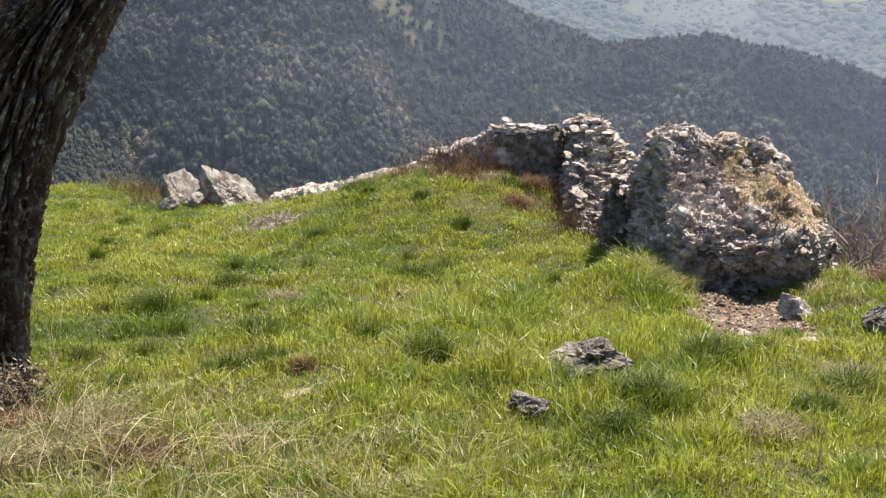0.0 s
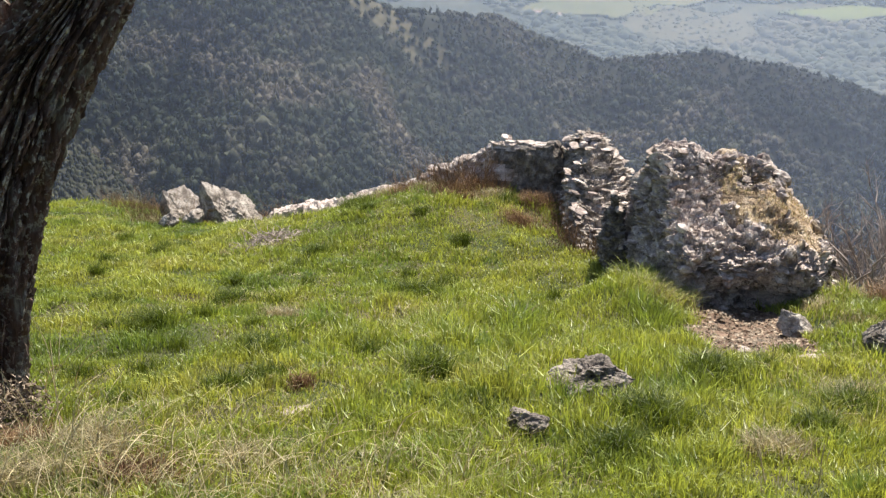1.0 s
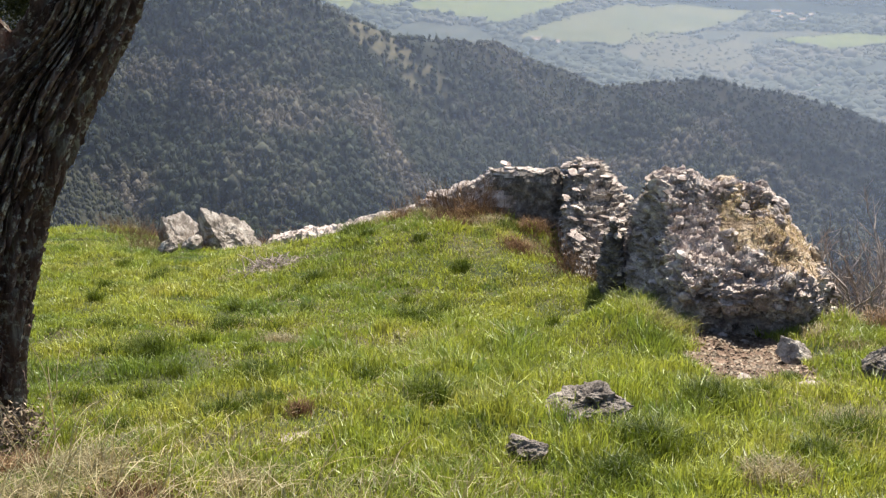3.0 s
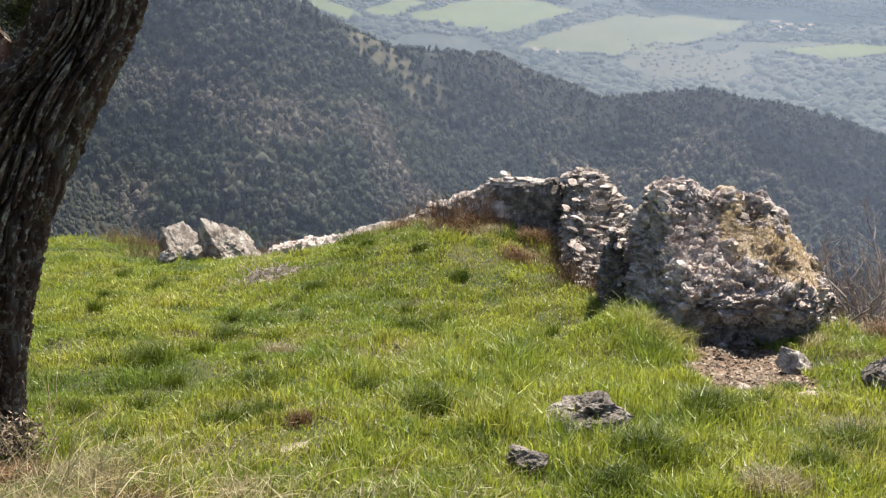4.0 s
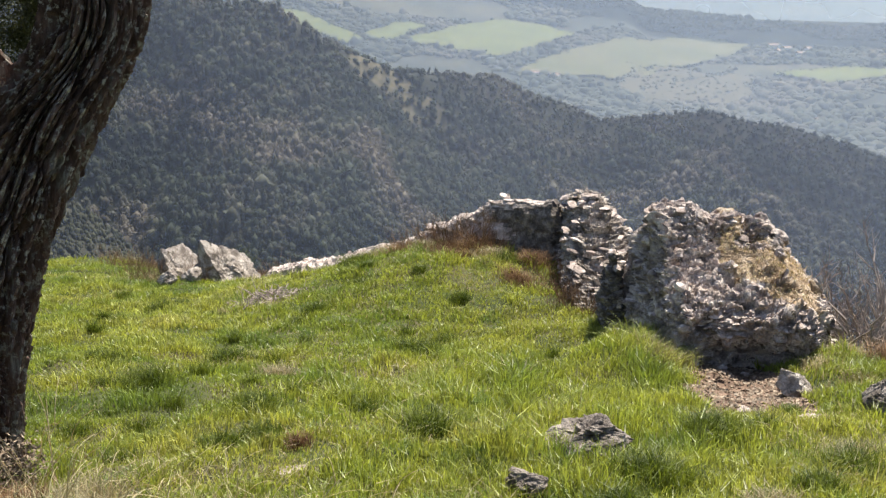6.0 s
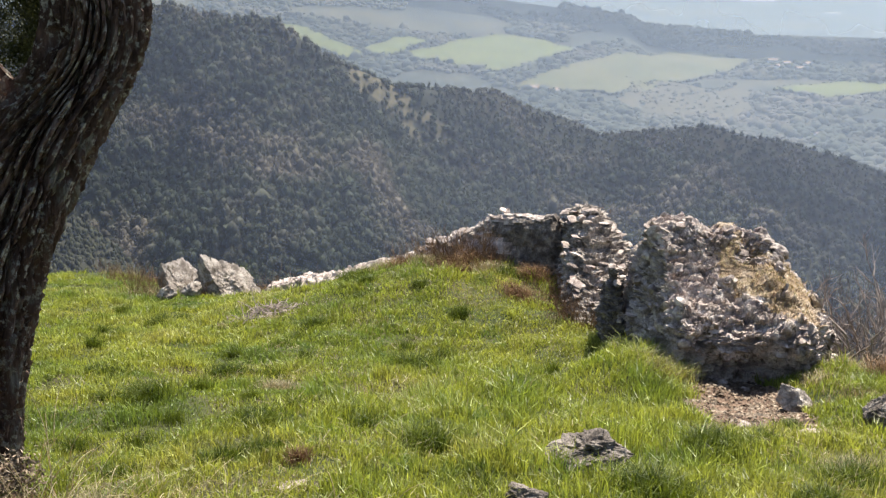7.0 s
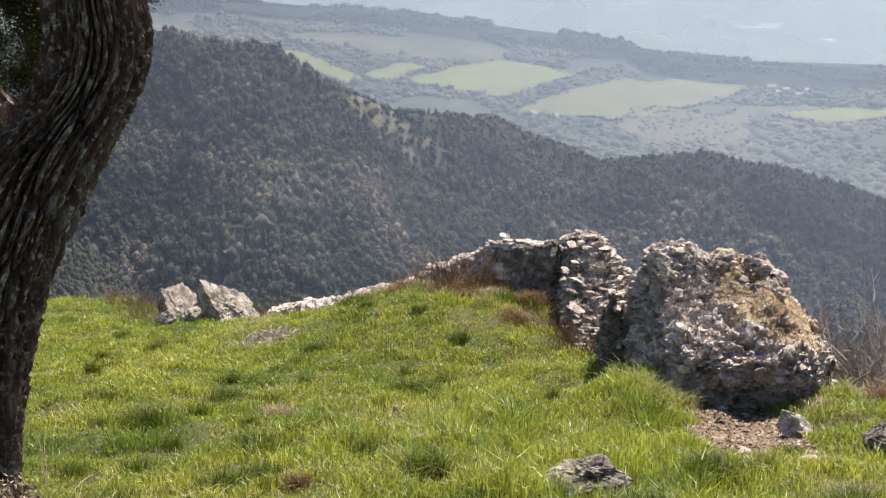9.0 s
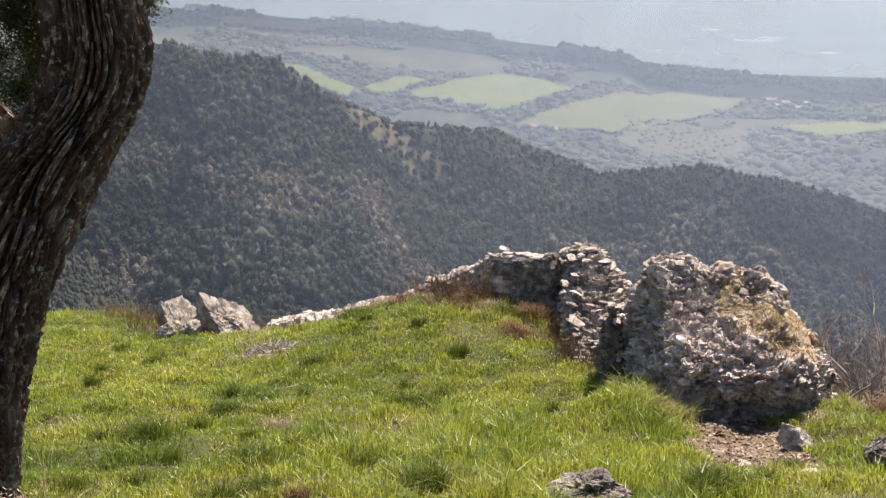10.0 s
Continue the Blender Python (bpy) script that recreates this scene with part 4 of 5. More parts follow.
def sprays(centres, each, reach, size, seed):
    """Clouds of small leaf sprays round given centres."""
    rng = np.random.default_rng(seed)
    c = np.repeat(np.array(centres, float), each, 0)
    p = c + rng.normal(size=c.shape) * reach
    n = len(p)
    s = rng.normal(size=(n, 3))
    s /= np.linalg.norm(s, axis=1, keepdims=True)
    t = np.cross(s, rng.normal(size=(n, 3)))
    t /= np.linalg.norm(t, axis=1, keepdims=True)
    w = rng.uniform(0.5, 1.2, (n, 1)) * size
    v = np.stack([p - s * w, p + t * w * 0.35, p + s * w, p - t * w * 0.35], 1).reshape(-1, 3)
    return v, np.arange(4 * n).reshape(-1, 4)


rng = np.random.default_rng(96)
cl = [(-2.2 + rng.uniform(-0.2, 0.22), 6.5 + rng.uniform(-0.2, 0.3), 1.02 + rng.uniform(-0.42, 0.5)) for _ in range(60)]
cl += [(-1.55, 6.3, 1.26), (-1.52, 6.3, 1.3), (-1.57, 6.3, 1.34), (-1.5, 6.35, 1.33), (-1.54, 6.4, 1.4), (-1.6, 6.3, 1.45)]
v, f = sprays(cl, 760, 0.055, 0.012, 97)
part("foliage", mesh_of("foliage", v, f, NEEDLE), TREE, "dark green scaly foliage in the fork", inv)
# crown out of view, placed to keep skylight off the trunk
cl = [(min(-1.75, -2.8 + rng.normal() * 0.7), min(6.0, 4.7 + rng.normal() * 0.9), rng.uniform(1.95, 4.6)) for _ in range(190)]
v, f = sprays(cl, 420, 0.1, 0.026, 98)
part("crown", mesh_of("crown", v, f, NEEDLE), TREE, "dark green scaly foliage", inv)

# ---- bare shrub by the drop ----
def bare_shrub(x, y, h, seed, label, mat, stems=9, name="bare_shrub", spread=0.4, thick=0.006, depth=2, lean=0.0, bushy=0.8):
    rs = random.Random(seed)
    lines = []

    def grow(p, d, length, r, depth):
        pts = [(p.copy(), r)]
        for k in range(5):
            d = (d + Vector((rs.uniform(-1, 1), rs.uniform(-1, 1), rs.uniform(-0.4, 0.8))) * 0.22).normalized()
            p = p + d * length / 5
            pts.append((p.copy(), r * (1 - 0.13 * (k + 1))))
            if depth and k > 0 and rs.random() < 0.75:
                grow(p, (d + Vector((rs.uniform(-1, 1), rs.uniform(-1, 1), rs.uniform(-0.2, 0.7))) * bushy).normalized(), length * rs.uniform(0.4, 0.65), r * 0.55, depth - 1)
        lines.append(pts)

    for _ in range(stems):
        grow(Vector((rs.uniform(-1, 1) * 0.1, rs.uniform(-1, 1) * 0.1, -0.05)), Vector((lean + rs.uniform(-1, 1) * spread, rs.uniform(-1, 1) * spread, 1)).normalized(), h * rs.uniform(0.6, 1), thick * h, depth)
    v, f = tubes(lines, 4)
    ob = new(name, mesh_of(name, v, f, mat))
    ob.location = (x, y, ground_z(x, y))
    return tagged(ob, label, "shrub")


for k, (x, y, h, lean, stems) in enumerate([(3.66, 9.6, 1.15, -0.3, 3), (3.72, 9.75, 1.15, -0.6, 4), (3.5, 9.35, 0.75, 0.2, 3), (3.6, 9.9, 0.85, -0.4, 4), (3.95, 10.2, 1.2, -0.2, 5), (3.5, 10.4, 0.8, -0.2, 5), (3.75, 9.5, 0.7, -0.7, 3)]):
    bare_shrub(x, y, h, 101 + k, "leafless grey-brown shrub behind the ruined block", TWIG, stems, spread=0.55, thick=0.019, depth=3, lean=lean, bushy=1.2)
for k, (x, y, h) in enumerate([(3.5, 10.9, 0.9), (3.85, 10.7, 1.0), (4.2, 10.9, 1.1), (4.5, 11.4, 1.2), (3.7, 11.5, 1.1), (4.1, 11.8, 1.3), (3.55, 10.2, 0.6), (4.6, 10.6, 1.1)]):
    bare_shrub(x, y, h, 121 + k, "dense leafless purple-brown thicket beyond the edge", BROWN_TWIG, 9, "thicket", 0.7, 0.008, 3, -0.1, 1.0)


# ---- grass ----
def blades(x, y, z, h, w, lean, rng, bend=0.5, q=None):
    n = len(x)
    q = rng.uniform(0, 2 * np.pi, n) if q is None else q
    face = rng.uniform(0, 2 * np.pi, n)
    dx, dy = np.cos(q) * lean * h, np.sin(q) * lean * h
    sx, sy = np.cos(face) * w / 2, np.sin(face) * w / 2
    P = np.stack([x, y, z], -1)
    S = np.stack([sx, sy, 0 * sx], -1)
    M = P + np.stack([dx * bend * 0.5, dy * bend * 0.5, h * 0.55], -1)
    T = P + np.stack([dx, dy, h * (1 - 0.35 * lean)], -1)
    v = np.stack([P - S, P + S, M + S * 0.8, M - S * 0.8, T], 1).reshape(-1, 3)
    b = np.arange(n)[:, None] * 5
    f3 = np.concatenate([b + np.array([[0, 1, 2]]), b + np.array([[0, 2, 3]]), b + np.array([[3, 2, 4]])])
    return v, f3


def sward(name, clumps, each, az0, az1, r0, r1, mat, label, seed, height, keep, width=1.0, lean=(0.05, 0.75), reach=0.045):
    """Blades in clumps that lean outwards, clumps of uneven vigour."""
    rng = np.random.default_rng(seed)
    az, r = np.radians(rng.uniform(az0, az1, clumps)), rng.uniform(r0, r1, clumps)
    x, y = r * np.sin(az), r * np.cos(az)
    ok = keep(x, y, rng)
    x, y, r = x[ok], y[ok], r[ok]
    vigour = np.clip(np.exp(rng.normal(0, 0.5, len(x))), 0.4, 1.7)
    k = np.repeat(np.arange(len(x)), rng.poisson(each * np.clip(vigour, 0.5, 1.6)))
    spread = reach * (0.7 + 0.5 * vigour[k]) * (0.8 + 0.03 * r[k])
    ox, oy = rng.normal(size=len(k)) * spread, rng.normal(size=len(k)) * spread
    bx, by = x[k] + ox, y[k] + oy
    ok = off_path(bx, by, rng)
    k, bx, by, ox, oy = k[ok], bx[ok], by[ok], ox[ok], oy[ok]
    h = height(bx, by) * vigour[k] * rng.uniform(0.55, 1.25, len(k))
    w = (0.0044 + 0.00034 * r[k]) * width * rng.uniform(0.6, 1.4, len(k))
    v, f = blades(bx, by, land(bx, by) - 0.01, h, w, rng.uniform(*lean, len(k)), rng, 0.5, np.arctan2(oy, ox) + rng.normal(0, 0.7, len(k)))
    tagged(new(name, mesh_of(name, v, f, mat)), label, "grass", kind="stuff")


def lush(x, y):
    return np.exp(-(((x - 0.7) / 1.5) ** 2) - ((y - 7.5) / 2.2) ** 2)


def grass_height(x, y):
    return (0.034 + 0.016 * step(7.0 - y, 0, 2.2) + 0.024 * np.clip(fbm(x * 1.3, y * 1.3, octaves=3, seed=110) + 0.4, 0, 2) + 0.03 * lush(x, y)) * (0.85 + 0.75 * np.clip(vnoise(x * 4.3, y * 4.3, seed=115), -0.3, 0.8))


def off_path(x, y, rng):
    bare = ((x - 2.08) / 0.38) ** 4 + ((y - 8.15) / 1.05) ** 4 + 0.5 * vnoise(x * 4, y * 4, seed=3) < 1
    past = y - np.interp(x, EDGE_X, EDGE_Y) > 1.2
    return ~bare & ~past


sward("grass", 17500, 30, -23, 23, 3.4, 20, GRASS, "lush yellow-green meadow grass", 111, grass_height, off_path)
sward("far_grass", 6500, 24, -21, 17, 8.8, 18.5, GRASS, "short yellow-green turf on the far half of the meadow", 117, lambda x, y: grass_height(x, y) * 0.85 + 0.008, off_path, 1.15, (0.1, 0.9), 0.06)
sward("rank_grass", 650, 62, -22, 22, 3.6, 18, GRASS, "taller arching clumps of meadow grass", 116, lambda x, y: grass_height(x, y) * 1.3 + 0.015, off_path, 0.95, (0.15, 0.85), 0.055)
sward("grass_beyond_view", 2500, 14, 25, 335, 1.0, 14, GRASS, "lush yellow-green meadow grass", 112, grass_height, off_path, 2.0, reach=0.12)
dry = lambda x, y, rng: off_path(x, y, rng) & (rng.random(len(x)) < 0.02 + 0.36 * step(x - 0.12 * y, 0.9, 1.35) * step(y, 4.4, 6.0) + 0.22 * np.exp(-(((x - 0.2) / 1.3) ** 2) - ((y - 11.2) / 1.3) ** 2) + 0.28 * step(fbm(x * 0.9, y * 0.9, octaves=3, seed=77), 0.25, 0.7) + 0.36 * step(-x - 0.1 * y + 0.9 + 0.6 * vnoise(x * 1.5, y * 1.5, seed=4), 0, 1.2) * step(6.6 - y, 0, 1.5))
sward("dry_grass", 9000, 13, -23, 23, 3.4, 18, STRAW, "bleached dry grass among the green", 113, lambda x, y: grass_height(x, y) * 1.15 + 0.015 + 0.07 * step(5.4 - y, 0, 1.2) * step(-x, 0.0, 1.0), dry, 0.66, (0.4, 1.2), 0.06)


def tuft(x, y, spread, h, n, mat, label, seed, name="grass_tuft", lean=(0.2, 1.0)):
    n, h = int(n * 3.2), h * (1.25 if mat == TUFT else 1.0)
    rng = np.random.default_rng(seed)
    px, py = rng.normal(size=n) * spread * 0.4, rng.normal(size=n) * spread * 0.4
    z0 = ground_z(x, y)
    pz = land(px + x, py + y) - z0 - 0.01
    v, f = blades(px, py, pz, h * rng.uniform(0.5, 1.1, n), rng.uniform(0.003, 0.006, n), rng.uniform(*lean, n), rng, 0.6)
    ob = new(name, mesh_of(name, v, f, mat))
    ob.location = (x, y, z0)
    return tagged(ob, label, "grass tuft", kind="stuff")


GREEN_T, BROWN_T = "dark green tuft of coarse grass in the meadow", "dry brown tuft of dead stems in the meadow"
for k, (x, y, s, h, n, mat) in enumerate([
        (-0.98, 12.9, 0.22, 0.16, 260, TUFT), (-0.22, 9.1, 0.22, 0.16, 240, TUFT), (-1.65, 8.7, 0.16, 0.15, 200, TUFT), (-2.05, 7.75, 0.2, 0.16, 240, TUFT),
        (-0.97, 6.0, 0.13, 0.14, 120, TUFT), (-0.76, 5.8, 0.09, 0.13, 60, BROWN), (2.01, 5.5, 0.18, 0.17, 320, TUFT), (1.74, 5.1, 0.14, 0.12, 200, TUFT), (0.75, 4.75, 0.2, 0.13, 220, TUFT), (1.5, 6.2, 0.2, 0.16, 240, TUFT), (1.45, 4.75, 0.18, 0.14, 220, STRAW),
        (1.0, 5.25, 0.26, 0.17, 300, TUFT), (-0.1, 5.95, 0.16, 0.18, 220, TUFT), (-1.19, 8.2, 0.18, 0.13, 200, STRAW), (-1.26, 5.95, 0.1, 0.1, 120, TUFT),
        (1.68, 8.55, 0.22, 0.22, 260, STRAW), (-1.2, 10.8, 0.16, 0.14, 160, TUFT), (0.17, 11.1, 0.12, 0.12, 120, TUFT), (-1.13, 6.9, 0.22, 0.12, 200, TUFT),
        (0.75, 11.6, 0.22, 0.16, 200, BROWN), (0.95, 12.2, 0.2, 0.2, 200, BROWN), (-1.95, 4.95, 0.2, 0.16, 200, BROWN), (-1.55, 4.75, 0.26, 0.2, 200, STRAW), (-1.25, 4.45, 0.22, 0.14, 200, BROWN), (-1.7, 4.35, 0.24, 0.2, 220, STRAW), (-0.85, 4.65, 0.2, 0.14, 100, STRAW), (-0.5, 4.3, 0.2, 0.12, 60, BROWN), (3.0, 8.2, 0.25, 0.15, 260, GRASS)]):
    tuft(x, y, s, h, n, mat, GREEN_T if mat == TUFT else BROWN_T, 200 + k)


# ---- small things ----
pts = ROCK[on_turf(ROCK[..., 0], ROCK[..., 1], ROCK[..., 2]) & (grid_normals(BASE)[..., 2] > 0.25)]
rng = np.random.default_rng(301)
for name, count, mat, h0, lab in (("dry_grass_patch", 2600, STRAW, 0.045, "straw-coloured dry grass"), ("moss_patch", 2400, TURF, 0.022, "short golden-olive turf"), ("dead_stem_patch", 350, BROWN, 0.05, "rusty dead stems")):
    p = pts[rng.integers(0, len(pts), count)] + rng.normal(size=(count, 3)) * np.array([0.02, 0.02, 0])
    p = p[vnoise(p[:, 0] * 7, p[:, 1] * 7, p[:, 2] * 7, len(name)) > -0.1]
    v, f = blades(p[:, 0], p[:, 1], p[:, 2] - 0.01, h0 * rng.uniform(0.4, 1.2, len(p)), rng.uniform(0.003, 0.007, len(p)), rng.uniform(0.4, 1.4, len(p)), rng)
    tagged(part(name, mesh_of(name, v, f, mat), ROCK_OB, lab), kind="stuff")

n = grid_normals(PILLAR)
sel = (n[..., 2] > 0.55) & (vnoise(PILLAR[..., 0] * 5, PILLAR[..., 1] * 4, seed=17) > 0.12)
pts = PILLAR[sel]
for name, count, mat, h0, lab in (("dry_grass_patch", 900, STRAW, 0.05, "straw-coloured dry grass"), ("dead_stem_patch", 1100, BROWN, 0.06, "rusty dead stems")):
    p = pts[rng.integers(0, len(pts), count)] + rng.normal(size=(count, 3)) * np.array([0.02, 0.02, 0])
    v, f = blades(p[:, 0], p[:, 1], p[:, 2] - 0.01, h0 * rng.uniform(0.4, 1.2, count), rng.uniform(0.004, 0.008, count), rng.uniform(0.4, 1.4, count), rng)
    tagged(part(name, mesh_of(name, v, f, mat), PILLAR_OB, lab), kind="stuff")

# leaf litter on the bare patch
count = 3600
ang, rr = rng.uniform(0, 2 * np.pi, count), np.sqrt(rng.random(count))
x, y = 2.08 + 0.45 * rr * np.cos(ang), 8.02 + 1.38 * rr * np.sin(ang)
c = np.stack([x, y, land(x, y) + 0.008], -1)
d1 = rng.normal(size=(count, 3)) * np.array([1, 1, 0.35])
d1 /= np.linalg.norm(d1, axis=1, keepdims=True)
d2 = np.cross(d1, np.array([0, 0, 1.0]) + rng.normal(size=(count, 3)) * 0.3)
w = rng.uniform(0.008, 0.024, (count, 1))
v = np.stack([c - d1 * w, c + d2 * w * 0.5 + np.array([0, 0, 0.004]), c + d1 * w, c - d2 * w * 0.5], 1)
tagged(new("leaf_litter", mesh_of("leaf_litter", v, np.arange(4 * count).reshape(-1, 4), IVY)), "brown fallen leaves on the bare patch", "leaf litter", kind="stuff")

# dead shrubs along the wall
for k, (x, y, h) in enumerate([(0.1, 12.9, 0.36), (0.36, 12.6, 0.34), (-0.15, 13.1, 0.3), (0.55, 12.45, 0.26), (-0.4, 13.4, 0.26), (0.0, 12.75, 0.22), (1.15, 10.9, 0.26), (1.2, 11.3, 0.3), (1.3, 10.55, 0.28), (1.12, 11.8, 0.26)]):
    bare_shrub(x, y, h, 310 + k, "tangled red-brown dead shrub against the ruined wall", BROWN, 24, "dead_shrub", 0.9, 0.014)
for k, (x, y, h) in enumerate([(-3.75, 14.9, 0.42), (-4.0, 15.1, 0.36), (-3.12, 14.95, 0.36), (-2.15, 16.5, 0.34), (-1.8, 16.2, 0.36), (-1.45, 15.9, 0.3), (-2.5, 16.9, 0.3), (-4.7, 17.6, 0.36), (-5.2, 18.2, 0.36)]):
    bare_shrub(x, y, h, 325 + k, "tangled brown dead shrub at the meadow's edge", BROWN, 18, "dead_shrub", 0.8, 0.01)


def twig_pile(x, y, spread, count, seed, label):
    """A low tangle: short crooked twigs lying at all angles, thickest in the middle."""
    rs = random.Random(seed)
    lines = []
    for _ in range(count):
        cx, cy = rs.gauss(0, spread * 0.55), rs.gauss(0, spread * 0.5)
        pile = 0.06 * math.exp(-((cx / spread) ** 2) - (cy / spread) ** 2)
        p = Vector((cx, cy, ground_z(x + cx, y + cy) - ground_z(x, y) + rs.uniform(0.02, 0.03 + pile)))
        q, up, l, r = rs.uniform(0, 6.28), rs.gauss(0, 0.35), rs.uniform(0.02, 0.055), rs.uniform(0.003, 0.008)
        line = []
        for k in range(5):
            line.append((p.copy(), r * (1 - 0.15 * k)))
            q, up = q + rs.gauss(0, 0.5), up - 0.12 + rs.gauss(0, 0.3)
            p = p + Vector((math.cos(q), math.sin(q), up)) * l
        lines.append(line)
    v, f = tubes(lines, 4)
    ob = new("brushwood", mesh_of("brushwood", v, f, TWIG))
    ob.location = (x, y, ground_z(x, y))
    return tagged(ob, label, "brushwood", kind="stuff")


twig_pile(-1.8, 11.7, 0.27, 330, 330, "low heap of pale dead twigs in the grass")


def stalk(x, y, h, az, seed, forks=2):
    """One dry grass stalk with side stems."""
    rs = random.Random(seed)
    lines = []

    def stem(p, q, length, lean, r, depth):
        line = [(p.copy(), r)]
        for k in range(7):
            up = math.radians(88 - lean * (k + 1) / 7)
            p = p + Vector((math.cos(q) * math.cos(up), math.sin(q) * math.cos(up), math.sin(up))) * length / 7
            line.append((p.copy(), r * (1 - 0.09 * k)))
            if depth and k in (2, 4):
                stem(p, q + rs.uniform(-1.4, 1.4), length * rs.uniform(0.35, 0.6), lean * rs.uniform(0.8, 1.5), r * 0.7, depth - 1)
        lines.append(line)

    stem(Vector((0, 0, -0.02)), az, h, rs.uniform(30, 75), 0.0033, 1)
    v, f = tubes(lines, 4)
    ob = new("dry_stalk", mesh_of("dry_stalk", v, f, STALK))
    ob.location = (x, y, ground_z(x, y))
    return tagged(ob, "tall bleached stalk of dead grass", "grass stalk", "dry stalks")


rs = random.Random(340)
for k, (x, y, h, q) in enumerate([(-1.85, 5.0, 0.45, 2.9), (-1.8, 5.1, 0.5, 1.9), (-1.9, 4.95, 0.35, 3.1), (-1.98, 5.3, 0.5, 0.4), (-1.9, 5.2, 0.45, 0.1), (-1.72, 5.0, 0.4, -0.3), (-2.0, 4.9, 0.4, 2.6), (-1.5, 4.5, 0.4, 0.5), (-1.35, 4.35, 0.36, 0.2), (-1.65, 4.4, 0.42, 0.7), (-0.55, 4.6, 0.32, 0.6), (-0.25, 4.3, 0.34, 1.2), (0.05, 4.3, 0.3, 0.4), (-0.9, 4.5, 0.34, 0.9), (-1.15, 4.2, 0.4, 0.3), (1.3, 4.35, 0.26, 2.0), (1.5, 4.3, 0.2, 1.2), (-1.75, 4.15, 0.45, 0.9), (-1.5, 4.1, 0.45, 0.5)]):
    stalk(x, y, h, q, 341 + k)

# long arching dead grass in the near corner
lines = []
for k in range(210):
    x, y = rs.gauss(-1.35, 0.5), rs.gauss(4.35, 0.33)
    if y < 3.7 or x < -2.3:
        continue
    p, q, up = Vector((x, y, ground_z(x, y) - 0.02)), rs.gauss(0.4, 1.2), 80.0
    length, r0 = rs.uniform(0.18, 0.5), rs.uniform(0.0011, 0.0022)
    droop = rs.uniform(50, 120)
    one = [(p.copy(), r0)]
    for j in range(7):
        up -= droop / 7
        p = p + Vector((math.cos(q) * math.cos(radians(up)), math.sin(q) * math.cos(radians(up)), math.sin(radians(up)))) * length / 7
        one.append((p.copy(), r0 * (1 - 0.11 * j)))
    lines.append(one)
v, f = tubes(lines, 3)
tagged(new("long_dry_grass", mesh_of("long_dry_grass", v, f, STALK)), "long bleached arching blades of dead grass", "grass", kind="stuff")

# leafy mound at the foot of the tree
cl = [(-2.2 + rs.uniform(-0.25, 0.2), 5.3 + rs.uniform(-0.12, 0.15), 0) for _ in range(44)]
cl = [(x, y, ground_z(x, y) + rs.uniform(0.02, 0.2)) for x, y, _ in cl]
v, f = sprays(cl, 90, 0.045, 0.016, 360)
tagged(new("ground_ivy", mesh_of("ground_ivy", v, f, IVY)), "grey-brown withered ivy round the foot of the tree", "ivy", kind="stuff")

boulder("small_boulder", -0.76, 5.42, (0.2, 0.12, 0.05), 20, "flat whitish stone slab in the grass", 371, 0.8)
boulder("small_boulder", -0.6, 5.42, (0.12, 0.1, 0.04), 50, "flat whitish stone slab in the grass", 372, 0.8)
boulder("small_boulder", 1.9, 7.05, (0.12, 0.09, 0.07), 0, "small brown stone on the bare patch", 373, 0.2)
boulder("small_boulder", 2.25, 6.9, (0.2, 0.1, 0.05), 15, "flat pale stone on the bare patch", 374, 0.2)
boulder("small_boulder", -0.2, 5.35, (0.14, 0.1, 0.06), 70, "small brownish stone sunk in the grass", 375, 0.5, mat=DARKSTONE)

rs = random.Random(400)
for k in range(70):
    az, r = radians(rs.uniform(-19, 18)), rs.uniform(5.0, 14.5)
    x, y = r * math.sin(az), r * math.cos(az)
    if not off_path(np.array([x]), np.array([y]), None)[0] or y > np.interp(x, EDGE_X, EDGE_Y) - 0.6 or (x > 1.1 and y > 8.2):
        continue
    tuft(x, y, rs.uniform(0.06, 0.16), rs.uniform(0.08, 0.14), rs.randrange(40, 90), TUFT if rs.random() < 0.9 else STRAW, GREEN_T, 401 + k)

# long white sheds on the far plain
for az, r, w in ((14.3, 3150, 95), (14.9, 3250, 60), (12.2, 3400, 50), (17.5, 2900, 40)):
    x, y = r * math.sin(radians(az)), r * math.cos(radians(az))
    bm = bmesh.new()
    bmesh.ops.create_cube(bm, size=1, matrix=Matrix.Translation((0, 0, 3)) @ Matrix.Diagonal((w, 20, 6, 1)))
    for v in bm.verts:
        if v.co.z > 3:
            v.co.y *= 0.6
    me = bpy.data.meshes.new("shed")
    bm.to_mesh(me)
    me.materials.append(WALLWASH)
    ob = new("shed", me)
    ob.location = (x, y, ground_z(x, y))
    tagged(ob, "long white shed far off on the hazy plain", "shed", "far sheds")

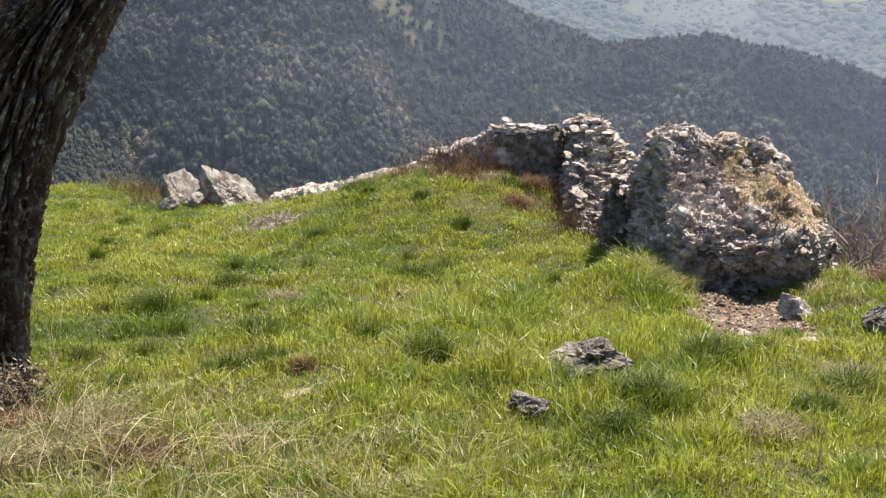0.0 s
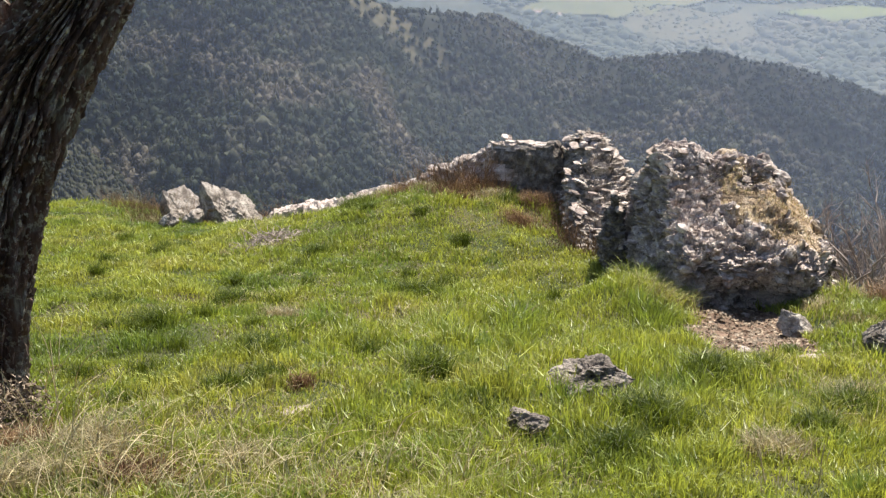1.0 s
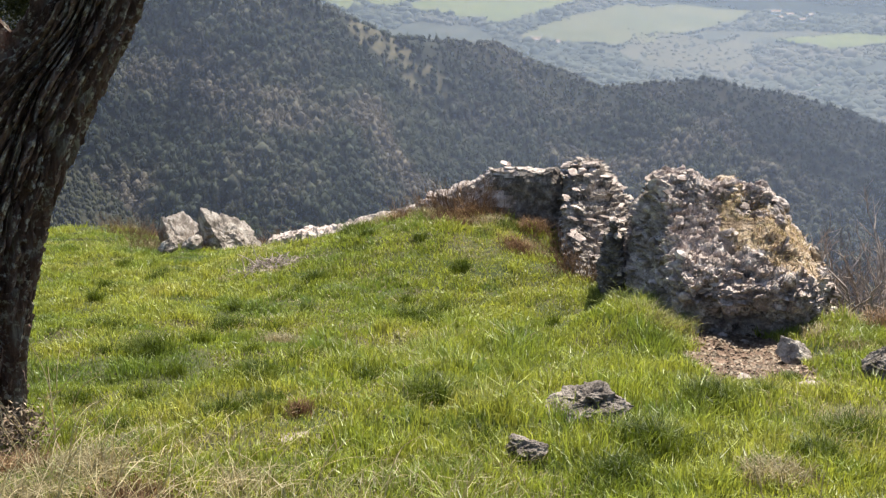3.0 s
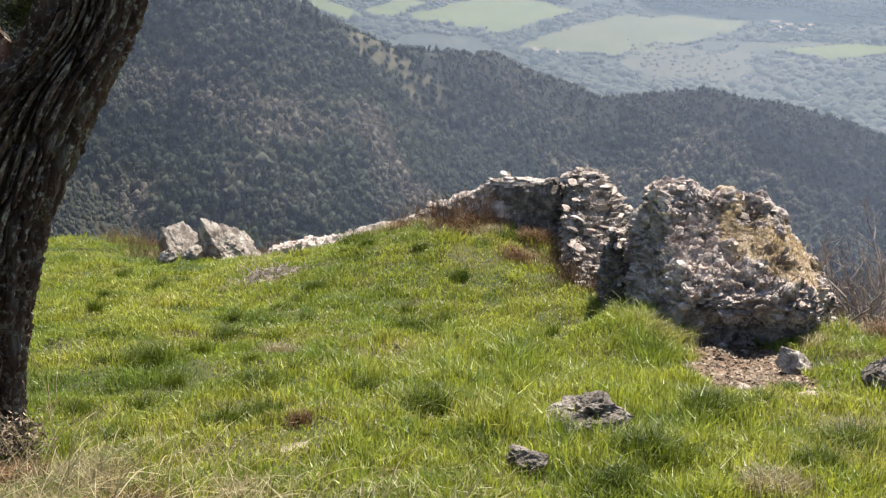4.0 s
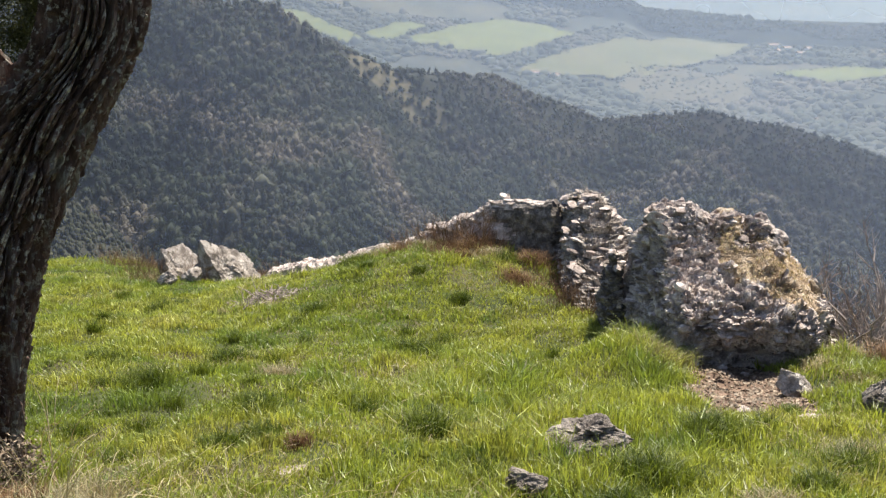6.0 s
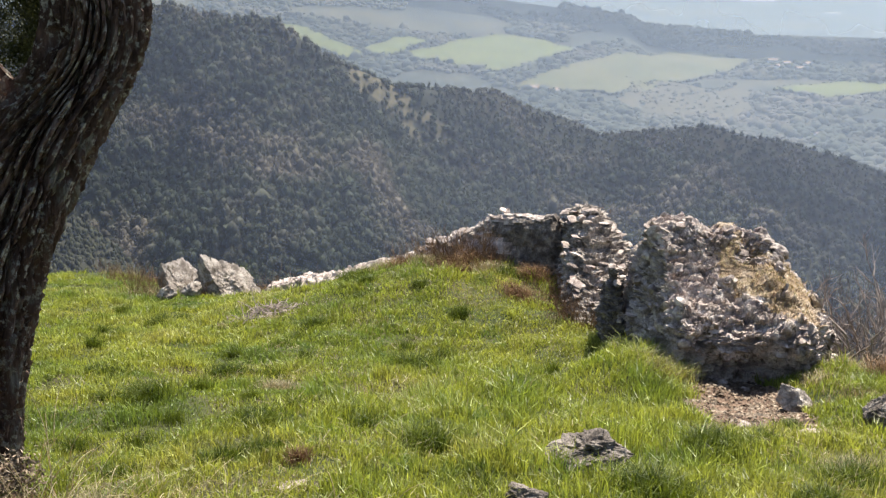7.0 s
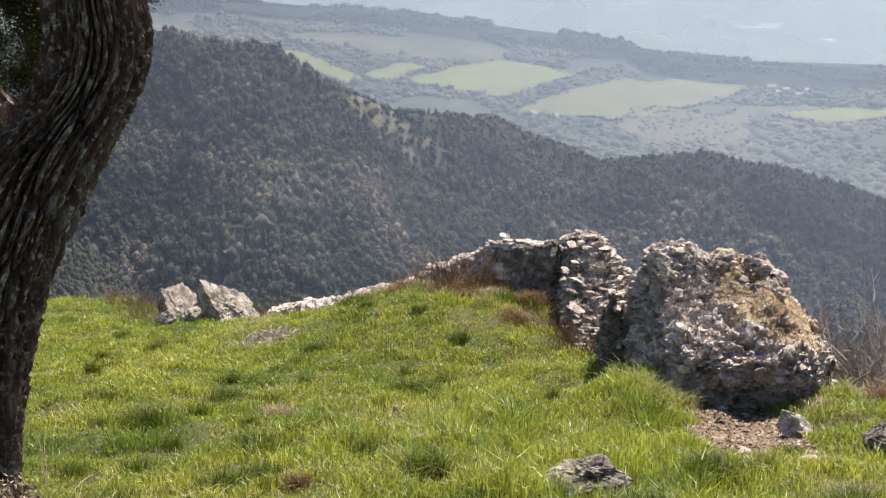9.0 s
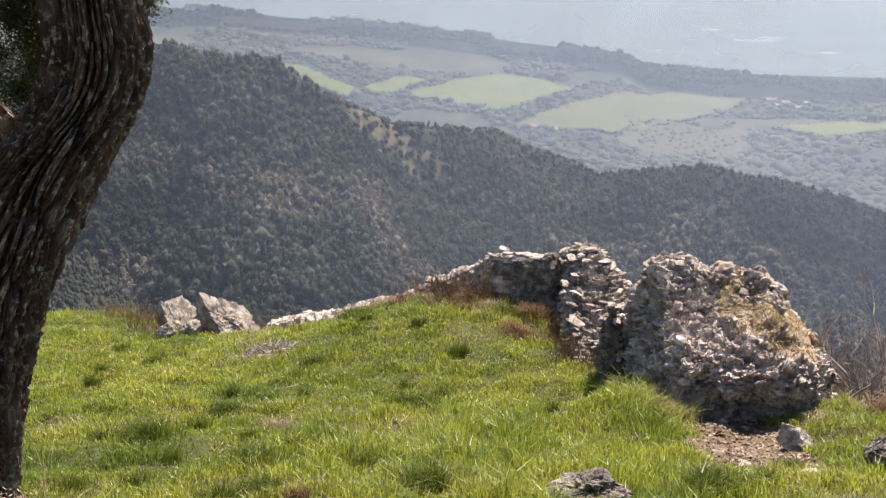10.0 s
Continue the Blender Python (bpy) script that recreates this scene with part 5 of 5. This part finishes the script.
# rank grass against the block, weeds among the boulders and along the edge
for k, (x, y, sp, h, n, mat) in enumerate([
        (1.5, 9.3, 0.2, 0.22, 190, GRASS), (1.66, 8.95, 0.2, 0.26, 260, GRASS), (1.55, 8.6, 0.22, 0.2, 260, GRASS), (1.7, 8.5, 0.2, 0.22, 240, GRASS), (1.42, 9.6, 0.18, 0.2, 170, GRASS), (1.8, 8.8, 0.18, 0.24, 180, GRASS), (1.72, 8.15, 0.12, 0.16, 110, GRASS), (1.3, 9.9, 0.16, 0.16, 130, GRASS),
        (-3.12, 14.75, 0.16, 0.26, 120, BROWN), (-3.75, 15.0, 0.3, 0.28, 170, STRAW), (-3.9, 15.2, 0.25, 0.24, 140, TUFT), (-2.75, 15.5, 0.14, 0.5, 90, TUFT), (-2.45, 14.7, 0.2, 0.16, 120, STRAW),
        (-2.1, 16.9, 0.3, 0.24, 120, BROWN), (-1.6, 16.5, 0.3, 0.26, 120, BROWN), (-2.6, 17.2, 0.3, 0.22, 120, BROWN), (-1.1, 15.9, 0.25, 0.2, 110, BROWN), (-4.6, 18.6, 0.4, 0.24, 130, BROWN), (-5.2, 19.3, 0.4, 0.24, 130, STRAW), (-3.9, 17.9, 0.4, 0.22, 120, BROWN),
        (-0.45, 13.2, 0.3, 0.15, 150, BROWN), (-0.2, 12.95, 0.3, 0.15, 120, STRAW), (0.05, 12.75, 0.3, 0.16, 150, BROWN), (0.28, 12.5, 0.28, 0.14, 110, TURF), (0.5, 12.35, 0.24, 0.14, 110, STRAW), (-0.7, 13.5, 0.3, 0.16, 160, STRAW), (0.15, 12.45, 0.3, 0.14, 160, BROWN), (0.68, 12.2, 0.2, 0.12, 90, TUFT), (0.4, 12.75, 0.25, 0.2, 160, BROWN),
        (3.15, 8.75, 0.22, 0.2, 110, STRAW), (3.3, 8.4, 0.2, 0.26, 130, BROWN), (3.1, 8.1, 0.2, 0.14, 130, GRASS), (2.75, 8.4, 0.2, 0.12, 90, STRAW), (2.95, 8.0, 0.25, 0.1, 90, STRAW), (2.2, 5.9, 0.2, 0.16, 130, STRAW)]):
    tuft(x, y, sp, h, n, mat, {GRASS: "tall bright green grass", TURF: "golden-brown dry turf at the foot of the wall", TUFT: GREEN_T, STRAW: "bleached tuft of dry grass", BROWN: BROWN_T}[mat], 450 + k)

# fallen rubble at the foot of the block
rs = random.Random(480)
for k in range(16):
    q = rs.uniform(0, 1)
    x, y = 1.6 + 0.75 * q + rs.gauss(0, 0.09), 8.95 - 0.45 * q + rs.gauss(0, 0.12)
    w = rs.uniform(0.03, 0.07)
    ob = new("fallen_stone", STONES[rs.randrange(len(STONES))])
    ob.matrix_basis = Matrix.Translation((x, y, ground_z(x, y) + w * 0.15)) @ Euler((rs.uniform(-0.4, 0.4), rs.uniform(-0.4, 0.4), rs.uniform(0, 6.28))).to_matrix().to_4x4() @ Matrix.Diagonal((w * 1.2, w, w * rs.uniform(0.5, 0.8), 1))
    tagged(ob, "fallen grey rubble stone at the foot of the ruin", "stone", "fallen stones")
